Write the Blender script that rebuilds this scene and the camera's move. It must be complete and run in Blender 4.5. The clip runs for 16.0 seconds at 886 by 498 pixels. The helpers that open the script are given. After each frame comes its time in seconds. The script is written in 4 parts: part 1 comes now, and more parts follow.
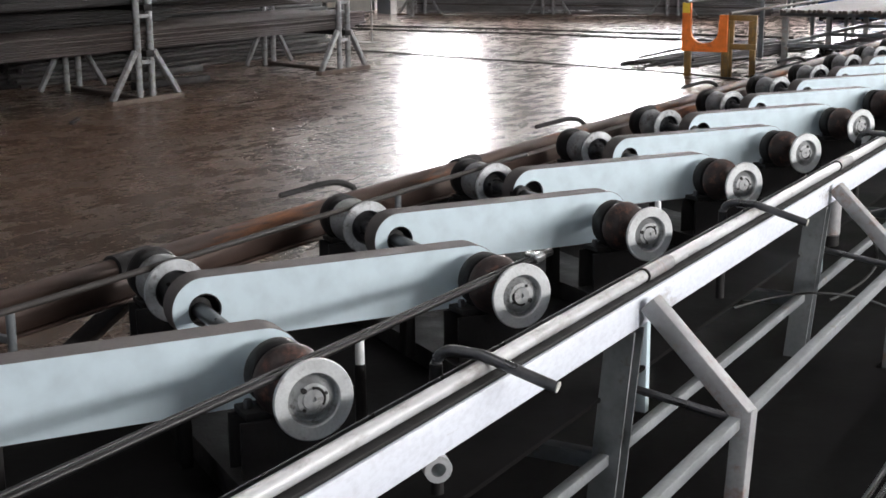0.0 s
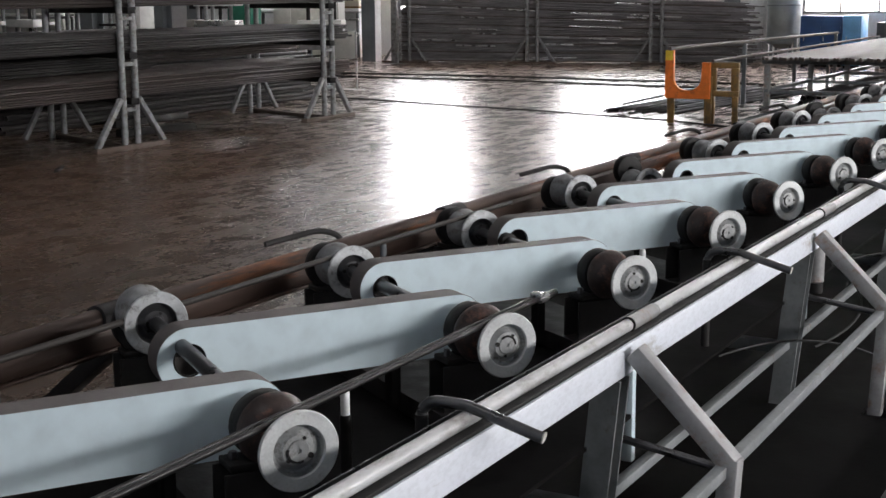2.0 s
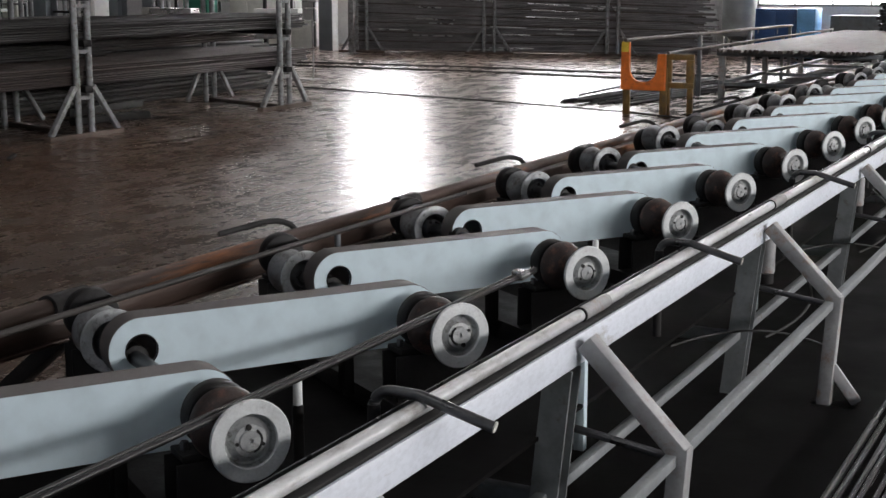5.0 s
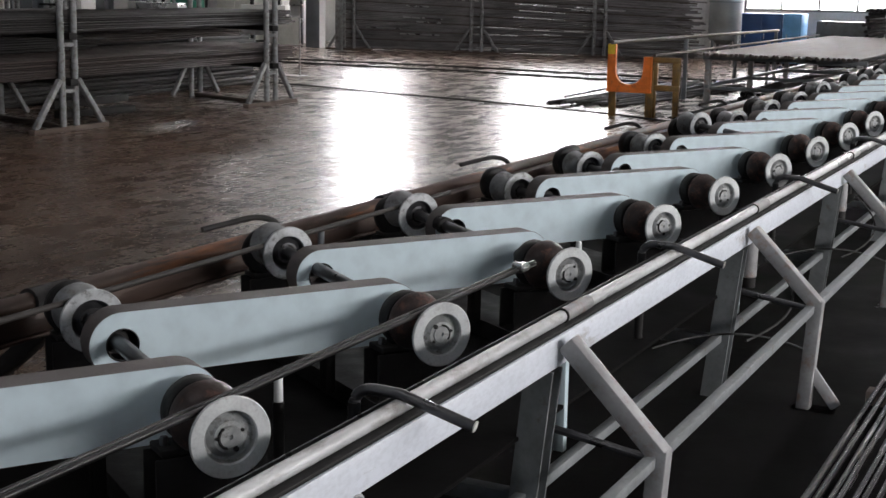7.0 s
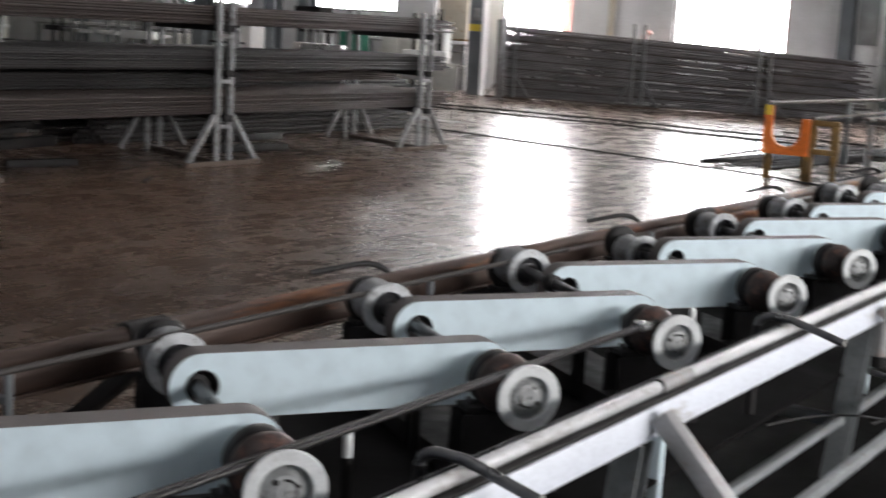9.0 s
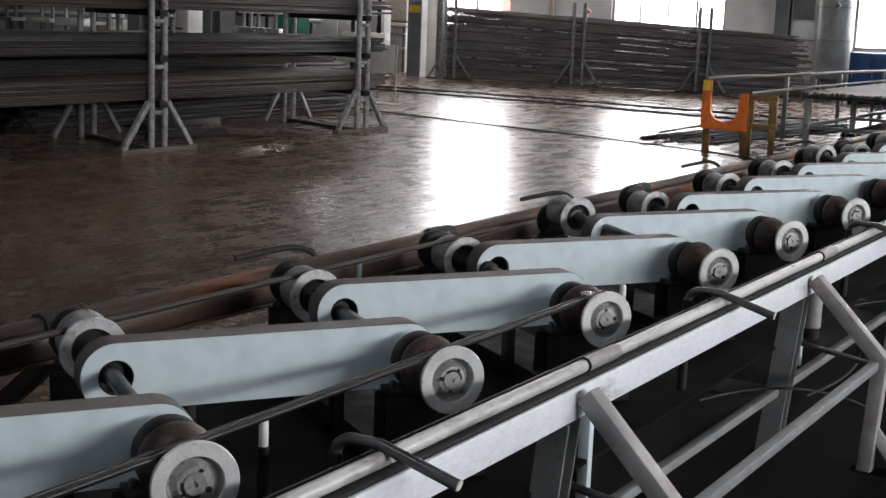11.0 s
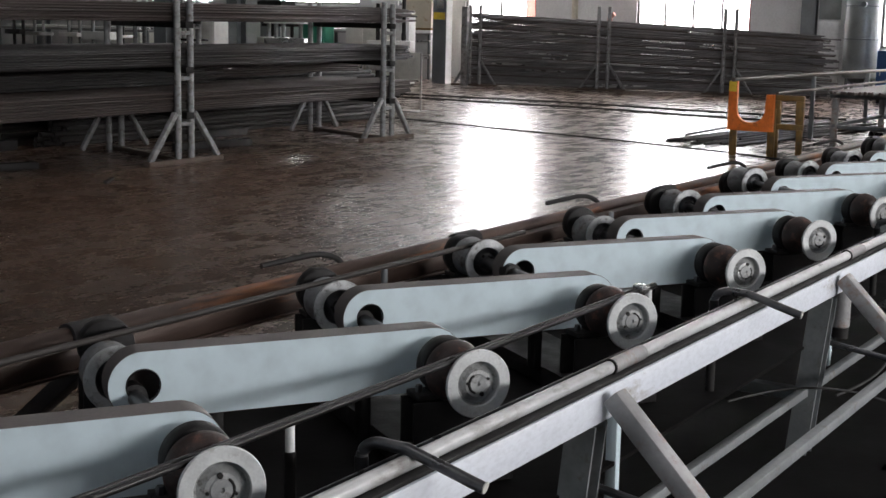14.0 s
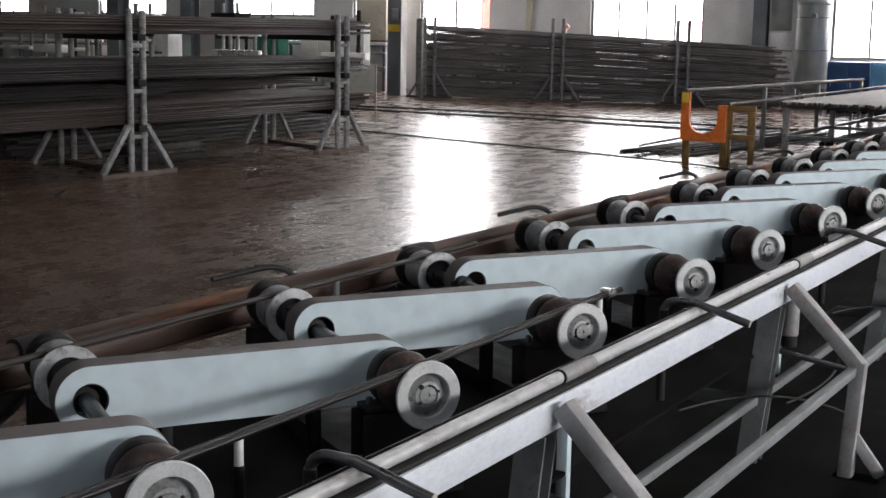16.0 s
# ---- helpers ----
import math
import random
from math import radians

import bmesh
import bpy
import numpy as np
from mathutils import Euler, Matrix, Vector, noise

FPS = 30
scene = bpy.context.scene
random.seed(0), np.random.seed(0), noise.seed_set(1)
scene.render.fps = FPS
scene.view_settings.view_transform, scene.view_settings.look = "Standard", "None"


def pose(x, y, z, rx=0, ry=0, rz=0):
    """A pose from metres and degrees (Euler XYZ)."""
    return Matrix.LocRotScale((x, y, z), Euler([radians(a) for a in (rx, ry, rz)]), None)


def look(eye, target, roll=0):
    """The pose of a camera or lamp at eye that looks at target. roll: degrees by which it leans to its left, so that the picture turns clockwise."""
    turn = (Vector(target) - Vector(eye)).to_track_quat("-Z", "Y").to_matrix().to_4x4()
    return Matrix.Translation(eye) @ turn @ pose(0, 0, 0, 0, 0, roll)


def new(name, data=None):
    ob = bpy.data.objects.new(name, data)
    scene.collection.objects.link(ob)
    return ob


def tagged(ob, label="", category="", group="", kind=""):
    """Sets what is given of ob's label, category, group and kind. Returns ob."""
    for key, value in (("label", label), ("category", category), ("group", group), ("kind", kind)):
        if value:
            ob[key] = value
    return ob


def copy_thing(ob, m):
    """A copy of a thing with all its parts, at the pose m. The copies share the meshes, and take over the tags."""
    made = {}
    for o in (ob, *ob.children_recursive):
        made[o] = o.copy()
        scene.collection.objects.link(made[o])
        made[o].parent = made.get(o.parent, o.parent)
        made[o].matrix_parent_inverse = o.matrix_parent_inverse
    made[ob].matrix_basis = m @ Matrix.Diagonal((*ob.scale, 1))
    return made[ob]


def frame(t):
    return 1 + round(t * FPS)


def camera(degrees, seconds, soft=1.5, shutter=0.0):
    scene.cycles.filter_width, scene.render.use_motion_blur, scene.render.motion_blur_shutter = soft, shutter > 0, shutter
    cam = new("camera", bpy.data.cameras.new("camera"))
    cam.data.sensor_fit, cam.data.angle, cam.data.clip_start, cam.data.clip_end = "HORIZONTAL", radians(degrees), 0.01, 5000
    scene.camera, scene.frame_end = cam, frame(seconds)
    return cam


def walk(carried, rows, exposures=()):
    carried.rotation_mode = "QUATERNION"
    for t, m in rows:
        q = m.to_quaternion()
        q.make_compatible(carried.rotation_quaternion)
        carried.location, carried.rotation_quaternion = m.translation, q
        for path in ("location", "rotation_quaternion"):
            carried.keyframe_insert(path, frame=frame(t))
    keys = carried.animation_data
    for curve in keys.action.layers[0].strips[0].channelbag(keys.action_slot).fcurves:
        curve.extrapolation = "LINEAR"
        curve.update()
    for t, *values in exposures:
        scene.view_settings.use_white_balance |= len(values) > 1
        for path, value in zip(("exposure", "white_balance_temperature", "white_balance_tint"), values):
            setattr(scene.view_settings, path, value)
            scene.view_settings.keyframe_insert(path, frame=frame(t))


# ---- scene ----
cam = camera(36.3, 16.0, soft=1.5, shutter=0.5)
PATH = [
    (0, (1.623, -3.258, 1.697), (0.649, -1.567, 1.259), -0.5),
    (0.5, (1.624, -3.263, 1.701), (0.642, -1.571, 1.288), -0.6),
    (1, (1.619, -3.27, 1.705), (0.635, -1.575, 1.306), -0.7),
    (1.5, (1.62, -3.26, 1.705), (0.65, -1.553, 1.324), -0.5),
    (2, (1.623, -3.259, 1.708), (0.662, -1.545, 1.336), -0.5),
    (2.5, (1.62, -3.263, 1.709), (0.67, -1.545, 1.328), -0.3),
    (3, (1.62, -3.264, 1.71), (0.672, -1.543, 1.337), -0.3),
    (3.5, (1.624, -3.259, 1.707), (0.686, -1.532, 1.338), -0.4),
    (4, (1.63, -3.264, 1.712), (0.714, -1.527, 1.336), -0.4),
    (6.5, (1.642, -3.265, 1.711), (0.752, -1.518, 1.317), 0.6),
    (7, (1.642, -3.266, 1.712), (0.759, -1.513, 1.324), 1.0),
    (7.5, (1.625, -3.316, 1.708), (0.604, -1.643, 1.313), 1.3),
    (8, (1.632, -3.359, 1.728), (0.337, -1.886, 1.335), 0.1),
    (8.5, (1.691, -3.255, 1.756), (0.414, -1.761, 1.391), 2.7),
    (9, (1.728, -3.075, 1.72), (0.64, -1.429, 1.394), 3.2),
    (9.5, (1.748, -3.003, 1.707), (0.726, -1.318, 1.364), 2.6),
    (12, (1.748, -2.956, 1.698), (0.725, -1.273, 1.348), 1.7),
    (12.5, (1.759, -2.949, 1.695), (0.738, -1.265, 1.345), 1.1),
    (13, (1.769, -2.957, 1.7), (0.734, -1.28, 1.356), 1.1),
    (13.5, (1.765, -2.96, 1.696), (0.736, -1.282, 1.337), 1.6),
    (14, (1.763, -2.963, 1.697), (0.706, -1.3, 1.358), 1.1),
    (14.5, (1.761, -2.955, 1.699), (0.731, -1.276, 1.354), 1.7),
    (15, (1.768, -2.95, 1.699), (0.743, -1.267, 1.359), 0.9),
    (15.5, (1.776, -2.958, 1.7), (0.757, -1.269, 1.369), 0.9),
    (16, (1.784, -2.957, 1.699), (0.779, -1.258, 1.378), 1.0),
]
ROOF_FILL_POWER, SIDE_POWER, FRONT_FILL_POWER, WINDOW_GLOW = 60.0, 510.0, 10.0, 17.0
walk(cam, [(t, look(eye, target, roll)) for t, eye, target, roll in PATH],
     exposures=[(0.0, 0.6, 6500, 12.0), (0.5, 0.46, 6500, 12.0), (1.0, 0.34, 6500, 12.0), (1.5, 0.22, 6500, 12.0), (2.0, 0.16, 6500, 12.0), (3.0, 0.03, 6500, 12.0), (6.5, -0.05, 6500, 12.0), (7.0, -0.05, 6500, 12.0), (7.5, -0.16, 6500, 12.0), (8.0, -0.06, 6500, 12.0), (8.5, 0.4, 6500, 12.0), (9.0, 0.44, 6500, 12.0), (9.5, 0.26, 6500, 12.0), (12.0, -0.05, 6500, 12.0), (16.0, -0.05, 6500, 12.0)])

# ---- world, sun and large lights ----
world = bpy.data.worlds.new("sky")
scene.world = world
world.use_nodes = True
wn = world.node_tree
sky = wn.nodes.new("ShaderNodeTexSky")
sky.sky_type = "NISHITA"
sky.sun_disc = False
sky.sun_elevation = radians(38)
sky.sun_rotation = radians(-20)
wn.nodes["Background"].inputs[1].default_value = 0.12
wn.links.new(sky.outputs[0], wn.nodes["Background"].inputs[0])


def area(name, size_x, size_y, energy, eye, target, colour=(1, 1, 1)):
    data = bpy.data.lights.new(name, "AREA")
    data.shape, data.size, data.size_y, data.energy, data.color = "RECTANGLE", size_x, size_y, energy, colour
    ob = new(name, data)
    ob.matrix_world = look(eye, target)
    return ob


DAY = (1.0, 0.985, 0.97)
# fill lamps added in unseen roof openings, and the near wall's window band
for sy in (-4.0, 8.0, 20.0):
    area("roof_fill_lamp", 3.0, 1.6, ROOF_FILL_POWER, (-1.5, sy, 7.9), (-1.5, sy, 0), DAY)
area("roof_fill_lamp", 3.0, 1.6, 40.0, (-12.0, 20.0, 7.9), (-12.0, 20.0, 0), DAY)
area("roof_fill_lamp", 3.0, 1.6, 80.0, (-8.0, 8.0, 7.9), (-8.0, 8.0, 0), DAY)
area("roof_fill_lamp", 3.0, 1.6, 220.0, (-17.5, 26.0, 7.9), (-17.5, 26.0, 0), DAY)
for wy in (0.5, 7.5):
    area("side_window_lamp", 6.0, 0.8, SIDE_POWER, (8.9, wy, 3.05), (0, wy, 2.0), DAY)
# weak fill lamps added on the south side, no such windows known
for wx in (-6.0, 2.0):
    area("front_fill_lamp", 4.5, 3.2, FRONT_FILL_POWER, (wx, -11.8, 3.6), (wx, 0, 1.0), DAY)


# ---- materials ----
def mat(name, colour, rough=0.6, metal=0.0, vary=0.25, scale=6.0, fine=60.0, bump=0.15, second=None, amount=0.5, emit=None, gloss_vary=0.15, stretch=(1, 1, 1), spec=0.5, relief=0.004, bump_scale=None, grain=0.35):
    """A node material: base colour varied by coarse stains and fine grain, a second colour in patches, varied gloss and relief."""
    m = bpy.data.materials.new(name)
    m.use_nodes = True
    nt = m.node_tree
    b = nt.nodes["Principled BSDF"]
    b.inputs["Metallic"].default_value = metal
    b.inputs["Specular IOR Level"].default_value = spec
    tc = nt.nodes.new("ShaderNodeTexCoord")
    mp = nt.nodes.new("ShaderNodeMapping")
    mp.inputs["Scale"].default_value = stretch
    nt.links.new(tc.outputs["Object"], mp.inputs[0])
    n1, n2 = nt.nodes.new("ShaderNodeTexNoise"), nt.nodes.new("ShaderNodeTexNoise")
    n1.inputs["Scale"].default_value, n1.inputs["Detail"].default_value = scale, 5
    n2.inputs["Scale"].default_value, n2.inputs["Detail"].default_value = fine, 3
    nt.links.new(mp.outputs[0], n1.inputs[0])
    nt.links.new(mp.outputs[0], n2.inputs[0])
    r1 = nt.nodes.new("ShaderNodeValToRGB")
    dark = [c * (1 - vary) for c in colour]
    light = [min(1, c * (1 + vary * 0.6)) for c in colour]
    r1.color_ramp.elements[0].position, r1.color_ramp.elements[1].position = 0.32, 0.68
    r1.color_ramp.elements[0].color, r1.color_ramp.elements[1].color = (*dark, 1), (*light, 1)
    nt.links.new(n1.outputs[0], r1.inputs[0])
    col = r1.outputs[0]
    if second:
        n3 = nt.nodes.new("ShaderNodeTexNoise")
        n3.inputs["Scale"].default_value, n3.inputs["Detail"].default_value, n3.inputs["Roughness"].default_value = scale * 1.7, 8, 0.7
        nt.links.new(mp.outputs[0], n3.inputs[0])
        r3 = nt.nodes.new("ShaderNodeValToRGB")
        r3.color_ramp.elements[0].position, r3.color_ramp.elements[1].position = 0.62 - amount * 0.3, 0.75 - amount * 0.2
        nt.links.new(n3.outputs[0], r3.inputs[0])
        mx = nt.nodes.new("ShaderNodeMix")
        mx.data_type = "RGBA"
        nt.links.new(r3.outputs[0], mx.inputs["Factor"])
        nt.links.new(col, mx.inputs["A"])
        mx.inputs["B"].default_value = (*second, 1)
        col = mx.outputs["Result"]
    mg = nt.nodes.new("ShaderNodeMix")
    mg.data_type, mg.blend_type = "RGBA", "MULTIPLY"
    mg.inputs["Factor"].default_value = grain
    nt.links.new(col, mg.inputs["A"])
    r2 = nt.nodes.new("ShaderNodeValToRGB")
    r2.color_ramp.elements[0].position, r2.color_ramp.elements[1].position = 0.25, 0.6
    r2.color_ramp.elements[0].color = (0.6, 0.6, 0.6, 1)
    nt.links.new(n2.outputs[0], r2.inputs[0])
    nt.links.new(r2.outputs[0], mg.inputs["B"])
    nt.links.new(mg.outputs["Result"], b.inputs["Base Color"])
    mr = nt.nodes.new("ShaderNodeMapRange")
    mr.inputs["From Min"].default_value, mr.inputs["From Max"].default_value = 0.3, 0.7
    mr.inputs["To Min"].default_value, mr.inputs["To Max"].default_value = max(0.03, rough - gloss_vary), min(1, rough + gloss_vary)
    nt.links.new(n1.outputs[0], mr.inputs[0])
    nt.links.new(mr.outputs[0], b.inputs["Roughness"])
    if bump:
        bp = nt.nodes.new("ShaderNodeBump")
        bp.inputs["Strength"].default_value, bp.inputs["Distance"].default_value = bump, relief
        nb = n2
        if bump_scale:
            nb = nt.nodes.new("ShaderNodeTexNoise")
            nb.inputs["Scale"].default_value, nb.inputs["Detail"].default_value = bump_scale, 4
            nt.links.new(mp.outputs[0], nb.inputs[0])
        nt.links.new(nb.outputs[0], bp.inputs["Height"])
        nt.links.new(bp.outputs[0], b.inputs["Normal"])
    if emit:
        b.inputs["Emission Color"].default_value = (*emit[0], 1)
        b.inputs["Emission Strength"].default_value = emit[1]
    return m


def floor_material():
    """Worn, oily workshop concrete: blotched colour, patches of polish, trowel marks and scuffs."""
    m = bpy.data.materials.new("worn_concrete")
    m.use_nodes = True
    nt = m.node_tree
    b = nt.nodes["Principled BSDF"]
    b.inputs["Specular IOR Level"].default_value = 0.5
    tc = nt.nodes.new("ShaderNodeTexCoord")

    def noise(scale, detail, rough=0.55, stretch=(1, 1, 1), turn=0.0):
        mp = nt.nodes.new("ShaderNodeMapping")
        mp.inputs["Scale"].default_value = stretch
        mp.inputs["Rotation"].default_value = (0, 0, turn)
        n = nt.nodes.new("ShaderNodeTexNoise")
        n.inputs["Scale"].default_value, n.inputs["Detail"].default_value, n.inputs["Roughness"].default_value = scale, detail, rough
        nt.links.new(tc.outputs["Object"], mp.inputs[0])
        nt.links.new(mp.outputs[0], n.inputs[0])
        return n.outputs[0]

    def ramp(src, p0, p1, c0, c1):
        r = nt.nodes.new("ShaderNodeMapRange")
        for key, v in (("From Min", p0), ("From Max", p1), ("To Min", c0), ("To Max", c1)):
            r.inputs[key].default_value = v
        nt.links.new(src, r.inputs[0])
        return r.outputs[0]

    def blend(kind, fac, a, c):
        x = nt.nodes.new("ShaderNodeMix")
        x.data_type, x.blend_type = "RGBA", kind
        for key, v in (("Factor", fac), ("A", a), ("B", c)):
            if isinstance(v, (tuple, float)):
                x.inputs[key].default_value = v
            else:
                nt.links.new(v, x.inputs[key])
        return x.outputs["Result"]

    def maths(op, a, c):
        x = nt.nodes.new("ShaderNodeMath")
        x.operation = op
        for k, v in enumerate((a, c)):
            if isinstance(v, float):
                x.inputs[k].default_value = v
            else:
                nt.links.new(v, x.inputs[k])
        return x.outputs[0]

    wide, blot, fine = noise(0.45, 6), noise(2.6, 8, 0.68), noise(22.0, 6, 0.7)
    scuff = noise(9.0, 5, 0.7, (1.0, 0.16, 1.0), 0.6)
    col = blend("MIX", ramp(wide, 0.35, 0.65, 0.0, 1.0), (0.088, 0.051, 0.033, 1), (0.128, 0.083, 0.058, 1))
    col = blend("MIX", ramp(blot, 0.48, 0.72, 0.0, 0.5), col, (0.06, 0.042, 0.032, 1))
    col = blend("MIX", ramp(scuff, 0.55, 0.75, 0.0, 0.4), col, (0.17, 0.13, 0.105, 1))
    col = blend("MULTIPLY", ramp(fine, 0.35, 0.65, 0.35, 0.0), col, (0.45, 0.43, 0.42, 1))
    nt.links.new(col, b.inputs["Base Color"])
    rough = maths("ADD", ramp(blot, 0.35, 0.68, 0.19, 0.36), ramp(scuff, 0.4, 0.7, -0.05, 0.08))
    rough = maths("ADD", rough, ramp(fine, 0.3, 0.7, -0.05, 0.06))
    nt.links.new(rough, b.inputs["Roughness"])
    height = maths("ADD", maths("MULTIPLY", blot, 0.6), maths("MULTIPLY", fine, 0.25))
    height = maths("ADD", height, maths("MULTIPLY", scuff, 0.2))
    bp = nt.nodes.new("ShaderNodeBump")
    bp.inputs["Strength"].default_value, bp.inputs["Distance"].default_value = 0.8, 0.009
    nt.links.new(height, bp.inputs["Height"])
    nt.links.new(bp.outputs[0], b.inputs["Normal"])
    return m


M_FLOOR = floor_material()
M_WHITE = mat("white_paint", (0.61, 0.725, 0.775), 0.22, 0, 0.02, 1.5, 14, 0.0, gloss_vary=0.015)
M_BEAM = mat("smudged_white_paint", (0.71, 0.75, 0.82), 0.4, 0, 0.03, 3, 50, 0.02, second=(0.34, 0.32, 0.3), amount=0.1, gloss_vary=0.08, stretch=(1, 0.8, 2))
M_BAND = mat("dusty_brown_paint", (0.13, 0.115, 0.11), 0.75, 0, 0.25, 9, 90, 0.2)
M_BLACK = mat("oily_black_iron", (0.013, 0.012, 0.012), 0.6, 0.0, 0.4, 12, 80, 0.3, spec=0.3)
M_SHAFT = mat("dark_turned_steel", (0.11, 0.11, 0.115), 0.38, 0.8, 0.3, 14, 120, 0.1)
M_STEEL = mat("machined_steel", (0.66, 0.68, 0.68), 0.4, 0.15, 0.12, 18, 150, 0.08, second=(0.4, 0.4, 0.39), amount=0.2)
M_HUB = mat("grey_cast_hub", (0.4, 0.41, 0.41), 0.5, 0.5, 0.3, 20, 120, 0.2, second=(0.14, 0.13, 0.12), amount=0.3)
M_RIM = mat("dirty_steel_rim", (0.52, 0.54, 0.55), 0.45, 0.25, 0.3, 18, 120, 0.15, second=(0.12, 0.11, 0.1), amount=0.35)
M_DOME = mat("dull_grey_dome", (0.25, 0.255, 0.26), 0.5, 0.25, 0.35, 14, 100, 0.2, second=(0.09, 0.075, 0.065), amount=0.35)
M_RUST = mat("rusted_roller", (0.045, 0.03, 0.027), 0.55, 0.2, 0.4, 14, 90, 0.35, second=(0.16, 0.072, 0.052), amount=0.4)
M_RAIL = mat("rusty_rail", (0.062, 0.038, 0.029), 0.5, 0.35, 0.4, 5, 60, 0.3, second=(0.3, 0.105, 0.03), amount=0.32, stretch=(1, 0.12, 1))
M_BAR = mat("dark_steel_bar", (0.038, 0.037, 0.038), 0.3, 0.8, 0.15, 6, 60, 0.05, stretch=(1, 0.06, 1))
M_DARKBAR = mat("dark_brown_steel_bar", (0.022, 0.018, 0.016), 0.55, 0.1, 0.3, 6, 60, 0.1, stretch=(1, 0.1, 1))
M_BARLIGHT = mat("bright_steel_bar", (0.5, 0.5, 0.5), 0.3, 0.9, 0.12, 6, 60, 0.05, stretch=(1, 0.06, 1))
M_CREAM = mat("scuffed_grey_paint", (0.55, 0.56, 0.57), 0.38, 0.1, 0.2, 6, 60, 0.12, second=(0.2, 0.18, 0.165), amount=0.26, stretch=(1, 0.35, 1))
M_GREY = mat("grey_painted_steel", (0.17, 0.185, 0.195), 0.5, 0.1, 0.2, 7, 60, 0.15, second=(0.12, 0.085, 0.06), amount=0.22)
M_PALE = mat("pale_grey_painted_steel", (0.33, 0.33, 0.333), 0.5, 0.1, 0.28, 7, 60, 0.15, second=(0.24, 0.15, 0.11), amount=0.3)
M_POST = mat("blue_grey_painted_steel", (0.24, 0.255, 0.262), 0.5, 0.1, 0.25, 7, 60, 0.15, second=(0.13, 0.1, 0.08), amount=0.15)
M_STAND = mat("chipped_silver_paint", (0.25, 0.255, 0.26), 0.55, 0.2, 0.3, 10, 60, 0.2, second=(0.1, 0.08, 0.07), amount=0.4)
M_BASE = mat("rusty_base_beam", (0.1, 0.075, 0.06), 0.75, 0, 0.35, 6, 50, 0.3)
M_STOCK = mat("dark_rolled_stock", (0.03, 0.028, 0.028), 0.7, 0.0, 0.45, 3, 30, 0.2, stretch=(2, 0.3, 2), spec=0.3)
M_STOCK2 = mat("brown_rolled_stock", (0.041, 0.031, 0.028), 0.7, 0.0, 0.4, 3, 30, 0.2, stretch=(2, 0.3, 2), spec=0.35)
M_BRIGHT = mat("white_enamel", (0.82, 0.82, 0.8), 0.4, 0, 0.08, 5, 50, 0.05)
M_CASING = mat("cream_enamel", (0.6, 0.55, 0.45), 0.5, 0, 0.12, 2, 40, 0.1, second=(0.4, 0.3, 0.18), amount=0.15)
M_DULLBAR = mat("dull_brown_steel_bar", (0.13, 0.112, 0.105), 0.72, 0.0, 0.3, 6, 60, 0.1, second=(0.08, 0.06, 0.05), amount=0.3, stretch=(1, 0.1, 1), spec=0.25)
# rolled stock lightened, with the glare haze put into its colour
M_HAZY_STACK = mat("haze_lightened_stock", (0.23, 0.22, 0.225), 0.6, 0.2, 0.4, 3, 30, 0.2, stretch=(0.3, 2, 2))
M_WALL = mat("grey_wall_panel", (0.68, 0.68, 0.68), 0.7, 0, 0.12, 1.2, 20, 0.1)
M_CEIL = mat("roof_sheet", (0.3, 0.31, 0.32), 0.7, 0, 0.15, 1, 20, 0.1)
M_COL = mat("blue_grey_column_paint", (0.16, 0.175, 0.19), 0.5, 0, 0.2, 2, 30, 0.1)
M_TANK = mat("galvanised_tank", (0.3, 0.32, 0.32), 0.45, 0.3, 0.2, 3, 40, 0.1)
M_BLUE = mat("blue_enamel", (0.025, 0.08, 0.22), 0.4, 0, 0.2, 3, 40, 0.1)
M_SKYBLUE = mat("light_blue_enamel", (0.16, 0.42, 0.75), 0.4, 0, 0.15, 3, 40, 0.1)
M_ORANGE = mat("orange_paint", (0.68, 0.165, 0.025), 0.5, 0, 0.2, 8, 50, 0.15, second=(0.3, 0.1, 0.04), amount=0.25)
M_YELLOW = mat("dirty_yellow_paint", (0.21, 0.125, 0.04), 0.55, 0, 0.3, 8, 50, 0.2, second=(0.12, 0.09, 0.05), amount=0.45)
M_YEL2 = mat("yellow_paint", (0.7, 0.5, 0.05), 0.5, 0, 0.15, 8, 50, 0.1)
M_PINK = mat("pink_render", (0.55, 0.3, 0.25), 0.8, 0, 0.15, 2, 40, 0.1)
M_RED = mat("red_paint", (0.5, 0.03, 0.03), 0.5, 0, 0.2, 8, 50, 0.1)
M_GREEN = mat("green_paint", (0.03, 0.2, 0.13), 0.5, 0, 0.2, 4, 50, 0.1)
M_OFFWHITE = mat("off_white_enamel", (0.62, 0.62, 0.57), 0.45, 0, 0.12, 5, 50, 0.1)
M_RUBBER = mat("black_rubber", (0.02, 0.02, 0.02), 0.7, 0, 0.3, 12, 80, 0.2)
# one near-black for the oily plate, the floor sheets and the bed
M_NEAR_BLACK = mat("near_black_sheet", (0.0055, 0.005, 0.005), 0.8, 0.0, 0.35, 2, 30, 0.2, spec=0.06)
M_DAY = mat("daylight_outside", (0.8, 0.85, 0.9), 0.9, 0, 0.05, 1, 5, 0, emit=((1.0, 0.985, 0.975), WINDOW_GLOW))
M_GLASS = bpy.data.materials.new("window_glass")
M_GLASS.use_nodes = True
_g = M_GLASS.node_tree.nodes["Principled BSDF"]
_g.inputs["Transmission Weight"].default_value, _g.inputs["Roughness"].default_value, _g.inputs["IOR"].default_value = 1.0, 0.02, 1.1


